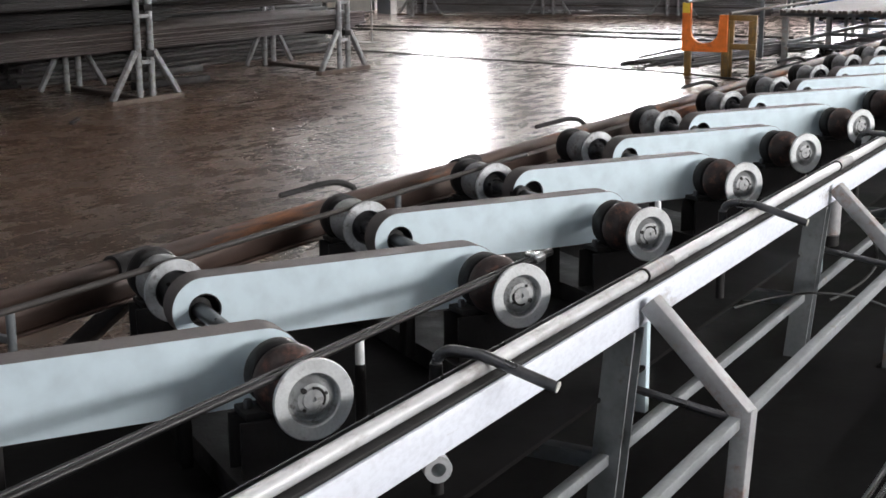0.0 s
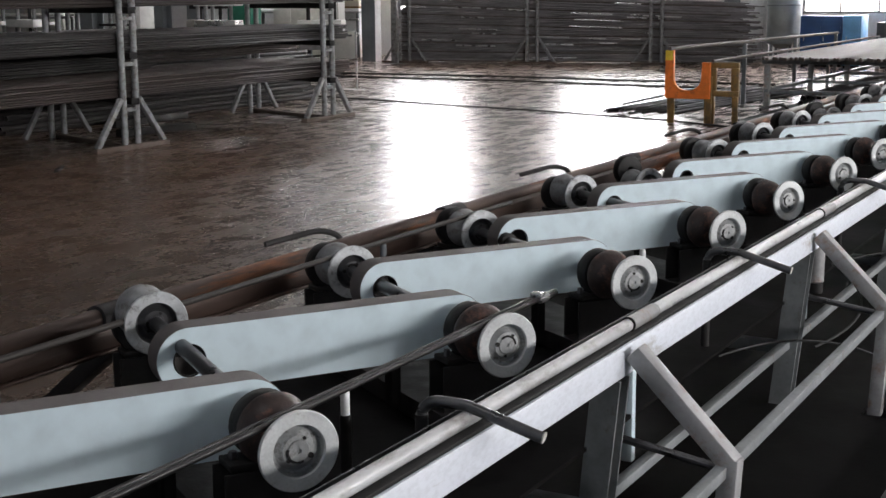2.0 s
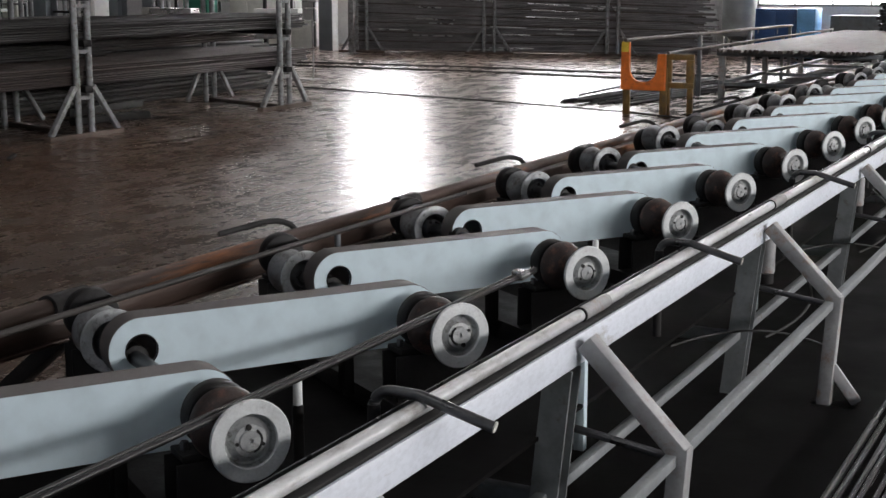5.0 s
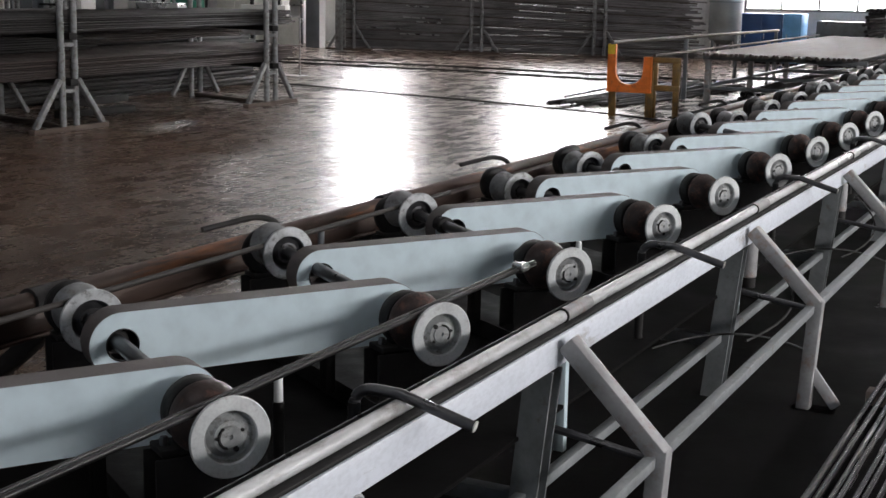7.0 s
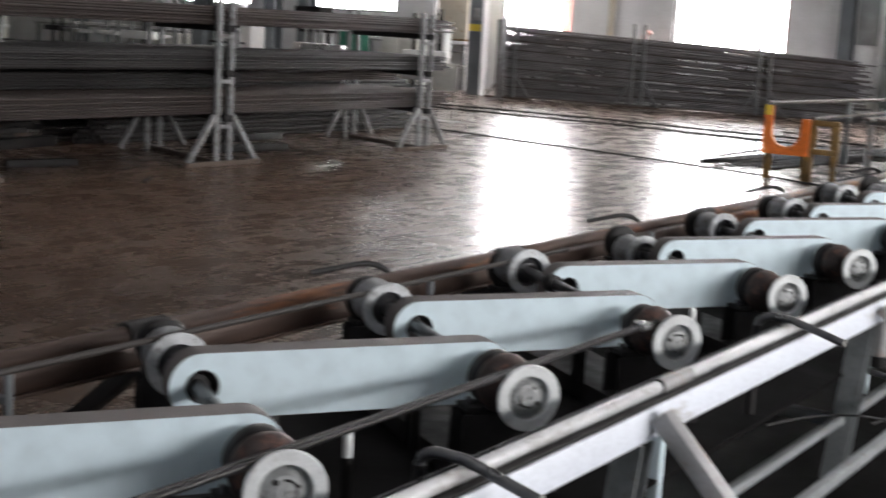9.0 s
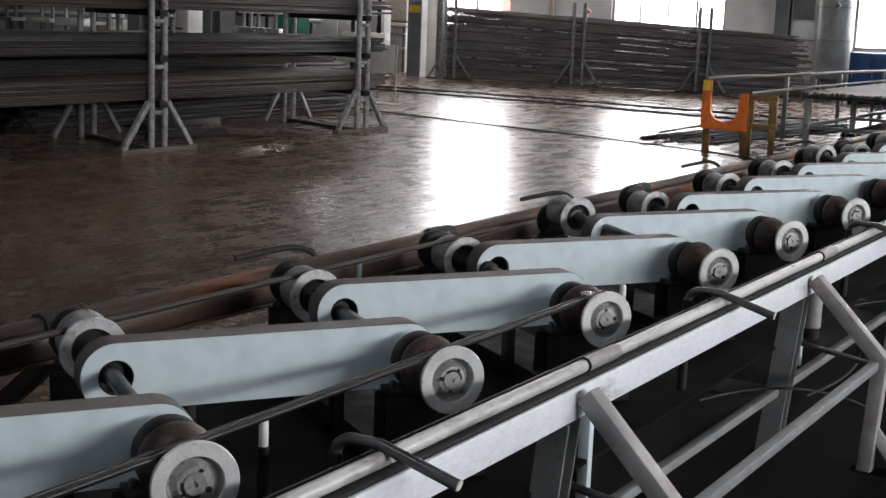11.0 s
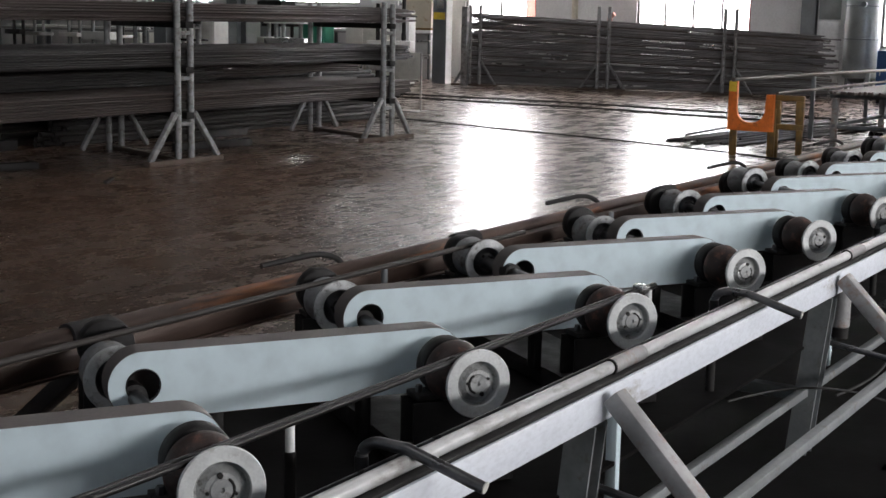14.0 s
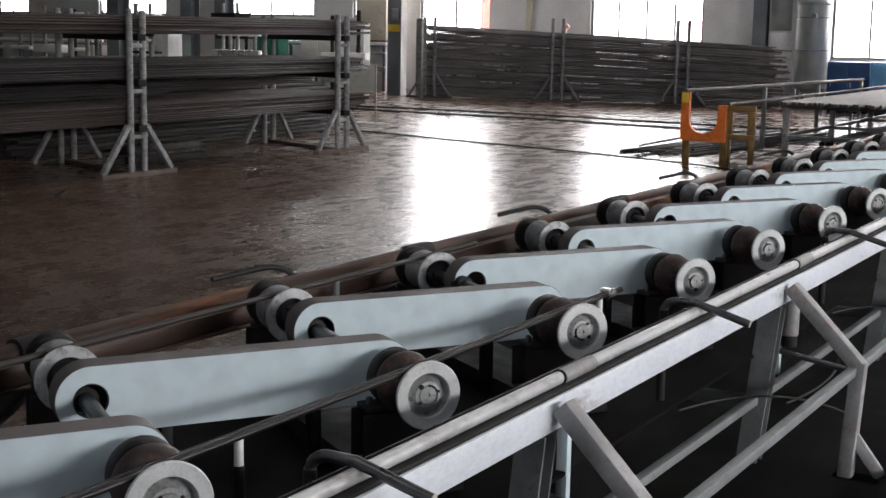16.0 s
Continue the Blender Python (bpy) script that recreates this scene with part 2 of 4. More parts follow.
# ---- mesh helpers ----
def box(bm, lo, hi, m=None, bevel=0.0):
    lo, hi = Vector(lo), Vector(hi)
    res = bmesh.ops.create_cube(bm, size=1.0)
    vs = res["verts"]
    mm = Matrix.Translation((lo + hi) / 2) @ Matrix.Diagonal((*(hi - lo), 1))
    bmesh.ops.transform(bm, matrix=mm, verts=vs)
    if bevel:
        es = list({e for v in vs for e in v.link_edges})
        r = bmesh.ops.bevel(bm, geom=es, offset=bevel, segments=2, affect="EDGES", profile=0.5)
        vs = list({v for f in r["faces"] for v in f.verts} | {v for v in vs if v.is_valid})
    if m is not None:
        bmesh.ops.transform(bm, matrix=m, verts=vs)
    return vs


def along(p0, p1, up=(0, 0, 1)):
    """A frame at p0 whose z runs to p1."""
    p0, p1 = Vector(p0), Vector(p1)
    z = (p1 - p0).normalized()
    u = Vector(up)
    if abs(z.dot(u)) > 0.98:
        u = Vector((0, 1, 0))
    x = u.cross(z).normalized()
    y = z.cross(x)
    m = Matrix((x, y, z)).transposed().to_4x4()
    m.translation = p0
    return m, (p1 - p0).length


def tube(bm, p0, p1, r, seg=12, r1=None):
    m, n = along(p0, p1)
    res = bmesh.ops.create_cone(bm, cap_ends=True, segments=seg, radius1=r, radius2=r if r1 is None else r1, depth=n)
    bmesh.ops.transform(bm, matrix=m @ Matrix.Translation((0, 0, n / 2)), verts=res["verts"])


def beam(bm, p0, p1, w, h, bevel=0.003):
    m, n = along(p0, p1)
    box(bm, (-w / 2, -h / 2, 0), (w / 2, h / 2, n), m, bevel)


def lathe(bm, profile, seg=40, m=None):
    """Turn (radius, z) pairs round z."""
    rings = []
    for r, z in profile:
        if r < 1e-6:
            rings.append([bm.verts.new((0, 0, z))])
        else:
            rings.append([bm.verts.new((r * math.cos(2 * math.pi * i / seg), r * math.sin(2 * math.pi * i / seg), z)) for i in range(seg)])
    for a, b in zip(rings, rings[1:]):
        for i in range(seg):
            j = (i + 1) % seg
            if len(a) == 1 and len(b) > 1:
                bm.faces.new((a[0], b[j], b[i]))
            elif len(b) == 1 and len(a) > 1:
                bm.faces.new((a[i], a[j], b[0]))
            elif len(a) > 1:
                bm.faces.new((a[i], a[j], b[j], b[i]))
    vs = [v for ring in rings for v in ring]
    if m is not None:
        bmesh.ops.transform(bm, matrix=m, verts=vs)


def rod(bm, points, r, seg=10):
    """A round rod swept along points."""
    pts = [Vector(p) for p in points]
    rings = []
    for i, p in enumerate(pts):
        d = (pts[min(i + 1, len(pts) - 1)] - pts[max(i - 1, 0)]).normalized()
        u = Vector((0, 0, 1)) if abs(d.z) < 0.9 else Vector((0, 1, 0))
        x = u.cross(d).normalized()
        y = d.cross(x)
        rings.append([bm.verts.new(p + r * (math.cos(2 * math.pi * k / seg) * x + math.sin(2 * math.pi * k / seg) * y)) for k in range(seg)])
    for a, b in zip(rings, rings[1:]):
        for i in range(seg):
            j = (i + 1) % seg
            bm.faces.new((a[i], a[j], b[j], b[i]))
    bm.faces.new(rings[0][::-1])
    bm.faces.new(rings[-1])


def prism(bm, outline, z0, z1):
    """An upright prism over a closed outline."""
    rings = []
    for z in (z0, z1):
        vs = [bm.verts.new((x, y, z)) for x, y in outline]
        bmesh.ops.triangle_fill(bm, use_beauty=True, edges=[bm.edges.new((vs[i], vs[(i + 1) % len(vs)])) for i in range(len(vs))])
        rings.append(vs)
    for i in range(len(outline)):
        j = (i + 1) % len(outline)
        bm.faces.new((rings[0][i], rings[0][j], rings[1][j], rings[1][i]))


def curve_points(a, b, c, n=7):
    """A bend from a by b to c."""
    a, b, c = Vector(a), Vector(b), Vector(c)
    return [(1 - t) ** 2 * a + 2 * t * (1 - t) * b + t * t * c for t in [i / n for i in range(n + 1)]]


def mesh_of(name, bm, material, smooth=True):
    bmesh.ops.recalc_face_normals(bm, faces=bm.faces[:])
    me = bpy.data.meshes.new(name)
    bm.to_mesh(me)
    bm.free()
    me.materials.append(material)
    if smooth:
        for p in me.polygons:
            p.use_smooth = True
        me.set_sharp_from_angle(angle=radians(32))
    return me


def part(name, bm, material, parent=None, label="", m=None, smooth=True):
    ob = new(name, mesh_of(name, bm, material, smooth))
    if parent is not None:
        ob.parent = parent
    if m is not None:
        ob.matrix_basis = m
    if label:
        ob["label"] = label
    return ob


def empty(name, m=None):
    ob = new(name)
    ob.empty_display_size = 0.1
    if m is not None:
        ob.matrix_basis = m
    return ob


def bmnew():
    return bmesh.new()


# ---- the hall ----
FX0, FX1, FY0, FY1, HZ = -46.0, 9.0, -12.0, 30.0, 8.0
bm = bmnew()
box(bm, (FX0 - 60, FY0 - 60, -0.3), (FX1 + 60, FY1 + 60, 0.0))
tagged(part("floor", bm, M_FLOOR), "worn grey-brown polished concrete workshop floor", "floor", kind="structure")


def wall_with_openings(name, length, height, openings, m, label):
    """A wall along x with thickness 0.25 in y, cut by openings (x0, x1, z0, z1)."""
    bm = bmnew()
    xs = sorted({0.0, length, *[o[0] for o in openings], *[o[1] for o in openings]})
    for a, b in zip(xs, xs[1:]):
        zs = sorted([(o[2], o[3]) for o in openings if o[0] <= a + 1e-6 and o[1] >= b - 1e-6])
        z = 0.0
        for z0, z1 in zs:
            box(bm, (a, 0, z), (b, 0.25, z0))
            z = z1
        box(bm, (a, 0, z), (b, 0.25, height))
    ob = part(name, bm, M_WALL, m=m, smooth=False)
    return tagged(ob, label, "wall", kind="structure")


def window(number, x0, x1, z0, z1, m, bars=3, red=False):
    w = empty("window_%d" % number, m @ Matrix.Translation((x0, 0.06, z0)))
    tagged(w, "large workshop window with grey frame and bright daylight", "window", kind="structure")
    wd, ht = x1 - x0, z1 - z0
    f = 0.06
    for lo, hi in (((0, 0, 0), (wd, 0.1, f)), ((0, 0, ht - f), (wd, 0.1, ht)), ((0, 0, f), (f, 0.1, ht - f)), ((wd - f, 0, f), (wd, 0.1, ht - f))):
        bm = bmnew()
        box(bm, lo, hi, bevel=0.006)
        part("frame", bm, M_RED if red and lo[0] > 0.5 else M_PALE, w)
    for i in range(1, bars):
        bm = bmnew()
        x = wd * i / bars
        box(bm, (x - 0.025, 0.01, f), (x + 0.025, 0.08, ht - f), bevel=0.005)
        part("mullion", bm, M_PALE, w)
    bm = bmnew()
    box(bm, (f, 0.045, f), (wd - f, 0.053, ht - f))
    pane = part("pane", bm, M_GLASS, w, smooth=False)
    pane.visible_shadow = False


REAR = pose(FX0, FY1, 0)
REAR_W = [(-37.6, -34.3), (-31.0, -28.1), (-25.6, -22.3), (-20.9, -20.3), (-18.6, -16.33), (-13.33, -10.23), (-7.0, -3.4), (-0.5, 3.0)]


def sill(x):
    return (1.15, 6.2) if x > -19.5 else (2.0, 2.75)


# small high lights above the back windows
HIGH_W = [(-25.35, -24.2, 3.9, 4.95), (-28.6, -28.05, 4.9, 5.9)]
wall_with_openings("wall_north", FX1 - FX0, HZ, [(a - FX0, b - FX0, *sill(a)) for a, b in REAR_W] + [(a - FX0, b - FX0, c, d) for a, b, c, d in HIGH_W], REAR, "pale grey panelled hall wall with tall windows")
for i, (a, b) in enumerate(REAR_W):
    window(i + 1, a - FX0, b - FX0, *sill(a), REAR, bars=4 if b - a > 3 else 2, red=i in (4, 5))
for i, (a, b, c, d) in enumerate(HIGH_W):
    window(len(REAR_W) + 1 + i, a - FX0, b - FX0, c, d, REAR, bars=2)
bm = bmnew()
for a, b, c, d in ((0, 42, 0, 2.6), (0, 42, 3.5, HZ), (0, 9.4, 2.6, 3.5), (15.6, 16.4, 2.6, 3.5), (22.6, 42, 2.6, 3.5)):
    box(bm, (FX1, FY0 + a, c), (FX1 + 0.25, FY0 + b, d))
tagged(part("wall_east", bm, M_WALL, smooth=False), "pale grey hall wall, unseen, with openings for the lamps", "wall", kind="structure")
# south wall, unseen, opened only for the added front lamps
bm = bmnew()
for a, b, c, d in ((FX0, FX1, 0, 2.0), (FX0, FX1, 5.2, HZ), (FX0, -8.3, 2, 5.2), (-3.7, -0.3, 2, 5.2), (4.3, FX1, 2, 5.2)):
    box(bm, (a, FY0 - 0.25, c), (b, FY0, d))
tagged(part("wall_south", bm, M_WALL, smooth=False), "pale grey hall wall, unseen, with openings for the lamps", "wall", kind="structure")
bm = bmnew()
box(bm, (FX0 - 0.25, FY0, 0), (FX0, FY1, HZ))
tagged(part("wall_west", bm, M_WALL, smooth=False), "plain pale grey hall wall", "wall", kind="structure")
bm = bmnew()
# roof openings are cut only where the added fill lamps hang
ys = [FY0, -4.8, -3.2, 7.2, 8.8, 19.2, 20.8, 25.2, 26.8, FY1 + 0.25]
for i, (a, b) in enumerate(zip(ys, ys[1:])):
    if i % 2 == 0:
        box(bm, (FX0, a, HZ), (FX1, b, HZ + 0.2))
    else:
        edges = [FX0, -19.0, -16.0, -3.0] if a > 24 else [FX0, -13.5, -10.5, -3.0] if a > 15 else [FX0, -9.5, -6.5, -3.0] if a > 0 else [FX0, -3.0]
        for e0, e1 in zip(edges[::2], edges[1::2]):
            box(bm, (e0, a, HZ), (e1, b, HZ + 0.2))
        box(bm, (-3.0 if a > 24 else 0.0, a, HZ), (FX1, b, HZ + 0.2))
tagged(part("ceiling", bm, M_CEIL, smooth=False), "grey corrugated hall roof, unseen, with openings for added lamps", "ceiling", kind="structure")
bm = bmnew()
box(bm, (FX0 - 4, FY1 + 3.0, -0.2), (FX1 + 4, FY1 + 3.1, 9))
tagged(part("backdrop", bm, M_DAY, smooth=False), "overexposed daylight outside the windows", "sky", kind="structure")

# a low pinkish annex outside one window
annex = empty("annex_wall", pose(-17.0, 31.6, 0))
for x0, x1 in ((-0.45, -0.15), (0.0, 0.75)):
    bm = bmnew()
    box(bm, (x0, -0.15, 0.0), (x1, 0.15, 3.4), bevel=0.01)
    part("pillar", bm, M_PINK, annex)
bm = bmnew()
box(bm, (-0.7, -0.2, 3.4), (1.0, 0.2, 3.6), bevel=0.01)
part("coping", bm, M_PINK, annex)
tagged(annex, "pinkish rendered pillars outside the hall window", "outside wall")

# dark cable strips across the floor
for pts in ([(-19, 21.3, 0.008), (-11.2, 21.7, 0.008), (-4.6, 21.2, 0.008)], [(-19, 20.6, 0.008), (-10, 20.5, 0.008), (-4.6, 19.8, 0.008)],
            [(-13.5, 16.2, 0.008), (-9.84, 15.28, 0.008), (-7.47, 14.73, 0.008), (-4.48, 13.89, 0.008), (-2.2, 12.6, 0.008)]):
    bm = bmnew()
    fine = []
    for a, b in zip(pts, pts[1:]):
        for i in range(12):
            p = Vector(a).lerp(Vector(b), i / 12)
            fine.append(p + Vector((0, 0.03 * math.sin(p.x * 1.7), 0.012)))
    rod(bm, fine, 0.013 if pts[0][1] < 18 else 0.018, 8)
    tagged(part("floor_cable", bm, M_RUBBER), "black cable lying across the concrete floor", "cable", "floor cables")

# oily plate let into the floor beside the conveyor
bm = bmnew()
box(bm, (-8.2, -4.5, 0.0), (-3.75, 0.5, 0.014), bevel=0.004)
tagged(part("dark_floor_sheet", bm, M_NEAR_BLACK), "dark oily steel plate lying on the floor", "floor plate")
# near-black sheet that darkens the floor under and beside the conveyor
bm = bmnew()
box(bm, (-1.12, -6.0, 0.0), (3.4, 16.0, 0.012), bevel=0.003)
tagged(part("dark_floor_sheet", bm, M_NEAR_BLACK), "near-black sheet over the floor under and beside the conveyor", "floor plate")
# near-black sheet added to stop the floor's glare under the bar table
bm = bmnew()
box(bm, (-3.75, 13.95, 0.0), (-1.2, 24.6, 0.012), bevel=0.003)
tagged(part("dark_floor_sheet", bm, M_NEAR_BLACK), "near-black sheet added under the bar table to stop floor glare", "floor plate")
for a, b in (((-5.6, 0.56, 0.012), (-3.72, 0.44, 0.012)), ((-3.72, 0.44, 0.012), (-3.72, -3.5, 0.012))):
    bm = bmnew()
    beam(bm, a, b, 0.05, 0.024)
    tagged(part("edge_angle", bm, M_BLACK), "black steel edging strip round the floor plate", "edging")

# ---- conveyor geometry ----
DZ = 0.745
S = Vector((math.cos(radians(146.5)), math.sin(radians(146.5)), 0))
G = Vector((math.sin(radians(146.5)), -math.cos(radians(146.5)), 0))
UNITS = range(-3, 15)
# two shafts stand out of the even spacing
SHAFT_SHIFT = {1: (0.012, 0.935), 3: (-0.01, 2.955)}
UNIT_SHIFT = dict(SHAFT_SHIFT)
GUARD_S = 0.28
LEFT_S = 1.07


def unit_frame(k):
    """z along the shaft away from the near side, x along the chain run."""
    m = Matrix((G, Vector((0, 0, 1)).cross(G) * 0 + Vector((0, 0, -1)), S)).transposed().to_4x4()
    m.translation = (*UNIT_SHIFT.get(k, (0, k)), DZ)
    return m


WHEEL_FACE = [(0.0595, 0.009), (0.0598, 0.003), (0.0615, 0.0), (0.0902, 0.0), (0.0925, 0.003), (0.0925, 0.008)]
WHEEL_DISH = [(0.0, 0.008), (0.006, 0.008), (0.006, 0.003), (0.024, 0.003), (0.026, 0.006), (0.036, 0.007), (0.042, 0.015), (0.05, 0.021), (0.055, 0.02), (0.0597, 0.007)]
WHEEL_CONE = [(0.0925, 0.008), (0.09, 0.016), (0.05, 0.062), (0.03, 0.066)]
DOME = [(0.03, 0.09), (0.046, 0.093), (0.064, 0.103), (0.079, 0.12), (0.088, 0.14), (0.091, 0.157), (0.088, 0.166), (0.07, 0.17), (0.03, 0.17)]


def make_shaft():
    """One driven cross shaft with a pair of v-wheels on each line."""
    root = empty("roller_shaft", unit_frame(0))
    bm = bmnew()
    tube(bm, (0, 0, 0.012), (0, 0, LEFT_S + 0.26), 0.021, 20)
    part("shaft", bm, M_SHAFT, root, "dark turned steel shaft")
    for base in (0.0, LEFT_S):
        mv = Matrix.Translation((0, 0, base))
        bm = bmnew()
        lathe(bm, WHEEL_FACE, 48, mv)
        w = part("front_wheel", bm, M_RIM if base else M_STEEL, root, "dirty pale grey disc wheel" if base else "machined steel disc wheel")
        bm = bmnew()
        lathe(bm, WHEEL_CONE, 40, mv)
        part("cone", bm, M_BLACK, w, "dark oily conical tread")
        # the far line's hub dish is darker than the near one
        bm = bmnew()
        lathe(bm, WHEEL_DISH, 40, mv)
        part("hub_dish", bm, M_SHAFT if base else M_HUB, w, "dark grey hub dish" if base else "dull grey dished hub")
        for a, rr in ((150, 0.0065), (60, 0.004), (265, 0.004)):
            bm = bmnew()
            c = (0.031 * math.cos(radians(a)), 0.031 * math.sin(radians(a)), base)
            tube(bm, (c[0], c[1], base + 0.003), (c[0], c[1], base + 0.009), rr, 12)
            part("bolt_hole", bm, M_BLACK, w, "dark bolt hole")
        bm = bmnew()
        rod(bm, [(0.0255 * math.cos(a), 0.0255 * math.sin(a), base + 0.0045) for a in [radians(190 + 130 * i / 12) for i in range(13)]], 0.0035, 6)
        part("keyway_ring", bm, M_BLACK, w, "dark worn groove round the hub")
        bm = bmnew()
        lathe(bm, [(r * (0.86 if base else 0.95), z) for r, z in DOME], 48, mv)
        part("rear_wheel", bm, M_DOME if base else M_RUST, root, "dull grey domed wheel" if base else "rust-brown domed wheel")
        bm = bmnew()
        lathe(bm, [(0.021, 0.168), (0.04, 0.17), (0.042, 0.176), (0.042, 0.196), (0.038, 0.2), (0.021, 0.2)], 28, mv)
        part("collar", bm, M_BLACK, root, "black locking collar")
    bm = bmnew()
    lathe(bm, [(0.021, 0.845), (0.034, 0.847), (0.034, 0.9), (0.021, 0.902)], 24)
    part("sprocket_hub", bm, M_BLACK, root, "black sprocket hub")
    return tagged(root, "dark cross shaft with v-shaped pairs of steel wheels", "roller", "rollers of the conveyor")


def stadium(r, n, seg=24):
    """The outline of a chain cover: half circle round x = 0, half circle round x = n (y is down)."""
    pts = [(r * math.cos(a), r * math.sin(a)) for a in [radians(90 + 180 * i / seg) for i in range(seg + 1)]]
    pts += [(n + r * math.cos(a), r * math.sin(a)) for a in [radians(-90 + 180 * i / seg) for i in range(seg + 1)]]
    return pts


def make_guard():
    n, r = 0.812, 0.09
    root = empty("chain_guard", unit_frame(0) @ Matrix.Translation((-0.823, 0, GUARD_S)))
    # front plate with a round shaft hole near its lower end
    bm = bmnew()
    out = stadium(r, n)
    hole = [(0.042 * math.cos(2 * math.pi * i / 28), 0.042 * math.sin(2 * math.pi * i / 28)) for i in range(28)]
    for z in (0.0, 0.004):
        vo = [bm.verts.new((x, y, z)) for x, y in out]
        vh = [bm.verts.new((x, y, z)) for x, y in hole]
        eo = [bm.edges.new((vo[i], vo[(i + 1) % len(vo)])) for i in range(len(vo))]
        eh = [bm.edges.new((vh[i], vh[(i + 1) % len(vh)])) for i in range(len(vh))]
        bmesh.ops.triangle_fill(bm, use_beauty=True, edges=eo + eh)
        if z == 0.0:
            keep = (vo, vh)
        else:
            for a, b in zip(keep, (vo, vh)):
                for i in range(len(a)):
                    j = (i + 1) % len(a)
                    bm.faces.new((a[i], a[j], b[j], b[i]))
    part("front_plate", bm, M_WHITE, root, "glossy white front plate", smooth=False)
    # the band round the edge
    bm = bmnew()
    inner, outer = stadium(r - 0.006, n), stadium(r + 0.0015, n)
    a0 = [bm.verts.new((x, y, 0.002)) for x, y in outer]
    a1 = [bm.verts.new((x, y, 0.085)) for x, y in outer]
    b0 = [bm.verts.new((x, y, 0.0045)) for x, y in inner]
    b1 = [bm.verts.new((x, y, 0.085)) for x, y in inner]
    for i in range(len(outer)):
        j = (i + 1) % len(outer)
        for p, q in ((a0, a1), (a1, b1), (b1, b0), (b0, a0)):
            bm.faces.new((p[i], p[j], q[j], q[i]))
    part("edge_band", bm, M_BAND, root, "dust-covered brown edge band")
    bm = bmnew()
    out = stadium(r - 0.007, n)
    vo = [bm.verts.new((x, y, 0.08)) for x, y in out]
    vb = [bm.verts.new((x, y, 0.084)) for x, y in out]
    bm.faces.new(vo)
    bm.faces.new(vb)
    for i in range(len(vo)):
        j = (i + 1) % len(vo)
        bm.faces.new((vo[i], vo[j], vb[j], vb[i]))
    part("back_plate", bm, M_BAND, root, smooth=False)
    bm = bmnew()
    lathe(bm, [(0.0415, 0.0), (0.0435, -0.003), (0.046, -0.001), (0.046, 0.003), (0.0415, 0.003)], 32)
    part("hole_rim", bm, M_BLACK, root, "black rubber ring in the shaft hole")
    for x in (0.2, 0.62):
        bm = bmnew()
        box(bm, (x - 0.015, 0.088, 0.02), (x + 0.015, 0.226, 0.07), bevel=0.003)
        part("bracket", bm, M_BLACK, root, "black support bracket")
    return tagged(root, "white sheet-metal chain guard with dusty brown edge", "chain guard", "chain guards of the conveyor")


def make_pedestal(s, wide):
    """A pillow block on a plate, astride the shaft."""
    root = empty("bearing_block", unit_frame(0) @ Matrix.Translation((0, 0, s)))
    bm = bmnew()
    lathe(bm, [(0.024, -0.035), (0.045, -0.035), (0.06, -0.03), (0.078, -0.026), (0.081, -0.018), (0.081, 0.02), (0.076, 0.028), (0.03, 0.03), (0.03, 0.06), (0.024, 0.06)], 28)
    box(bm, (-0.055, 0.0, -0.022), (0.055, 0.07, 0.022), bevel=0.006)
    part("housing", bm, M_BLACK, root)
    bm = bmnew()
    box(bm, (-wide, 0.07, -0.045), (wide, 0.088, 0.045), bevel=0.004)
    part("foot", bm, M_BLACK, root)
    for x in (-wide + 0.02, wide - 0.02):
        bm = bmnew()
        lathe(bm, [(0.0, 0.05), (0.009, 0.05), (0.011, 0.054), (0.011, 0.07)], 6, Matrix.Translation((x, 0, 0)) @ Matrix.Rotation(radians(-90), 4, "X"))
        part("bolt", bm, M_SHAFT, root)
    bm = bmnew()
    box(bm, (-wide - 0.015, 0.089, -0.05), (wide + 0.015, 0.225, -0.04), bevel=0.003)
    box(bm, (-wide - 0.015, 0.089, 0.04), (wide + 0.015, 0.225, 0.05), bevel=0.003)
    part("pedestal", bm, M_BLACK, root, "dark steel pedestal plates")
    return tagged(root, "black oily pillow-block bearing on a plate pedestal", "bearing", "bearings of the conveyor")


SHAFTS, first = [], make_shaft()
for k in UNITS:
    SHAFTS.append((k, first if k == UNITS[0] else copy_thing(first, unit_frame(k))))
first.matrix_basis = unit_frame(UNITS[0])
UNIT_SHIFT = {}
g0 = make_guard()
for k in UNITS[1:]:
    copy_thing(g0, unit_frame(k) @ Matrix.Translation((-0.823, 0, GUARD_S)))
g0.matrix_basis = unit_frame(UNITS[0]) @ Matrix.Translation((-0.823, 0, GUARD_S))
UNIT_SHIFT = dict(SHAFT_SHIFT)
for s, wide in ((0.215, 0.1), (LEFT_S + 0.235, 0.06)):
    p0 = make_pedestal(s, wide)
    for k in UNITS[1:]:
        copy_thing(p0, unit_frame(k) @ Matrix.Translation((0, 0, s)))
    p0.matrix_basis = unit_frame(UNITS[0]) @ Matrix.Translation((0, 0, s))

# ---- conveyor frame ----
Y0, Y1 = -4.7, 15.0
JOINTS = [0.21 + 2.2 * i for i in range(-2, 7)]
BRACED = [0.15 + 2.05 * i for i in range(-2, 8)]
frame_root = empty("conveyor_frame")
tagged(frame_root, "long grey welded steel conveyor frame on braced legs", "conveyor frame")
bm = bmnew()
box(bm, (0.268, Y0, 0.656), (0.29, Y1, 0.745), bevel=0.003)
part("front_beam", bm, M_BEAM, frame_root, "white painted channel beam")
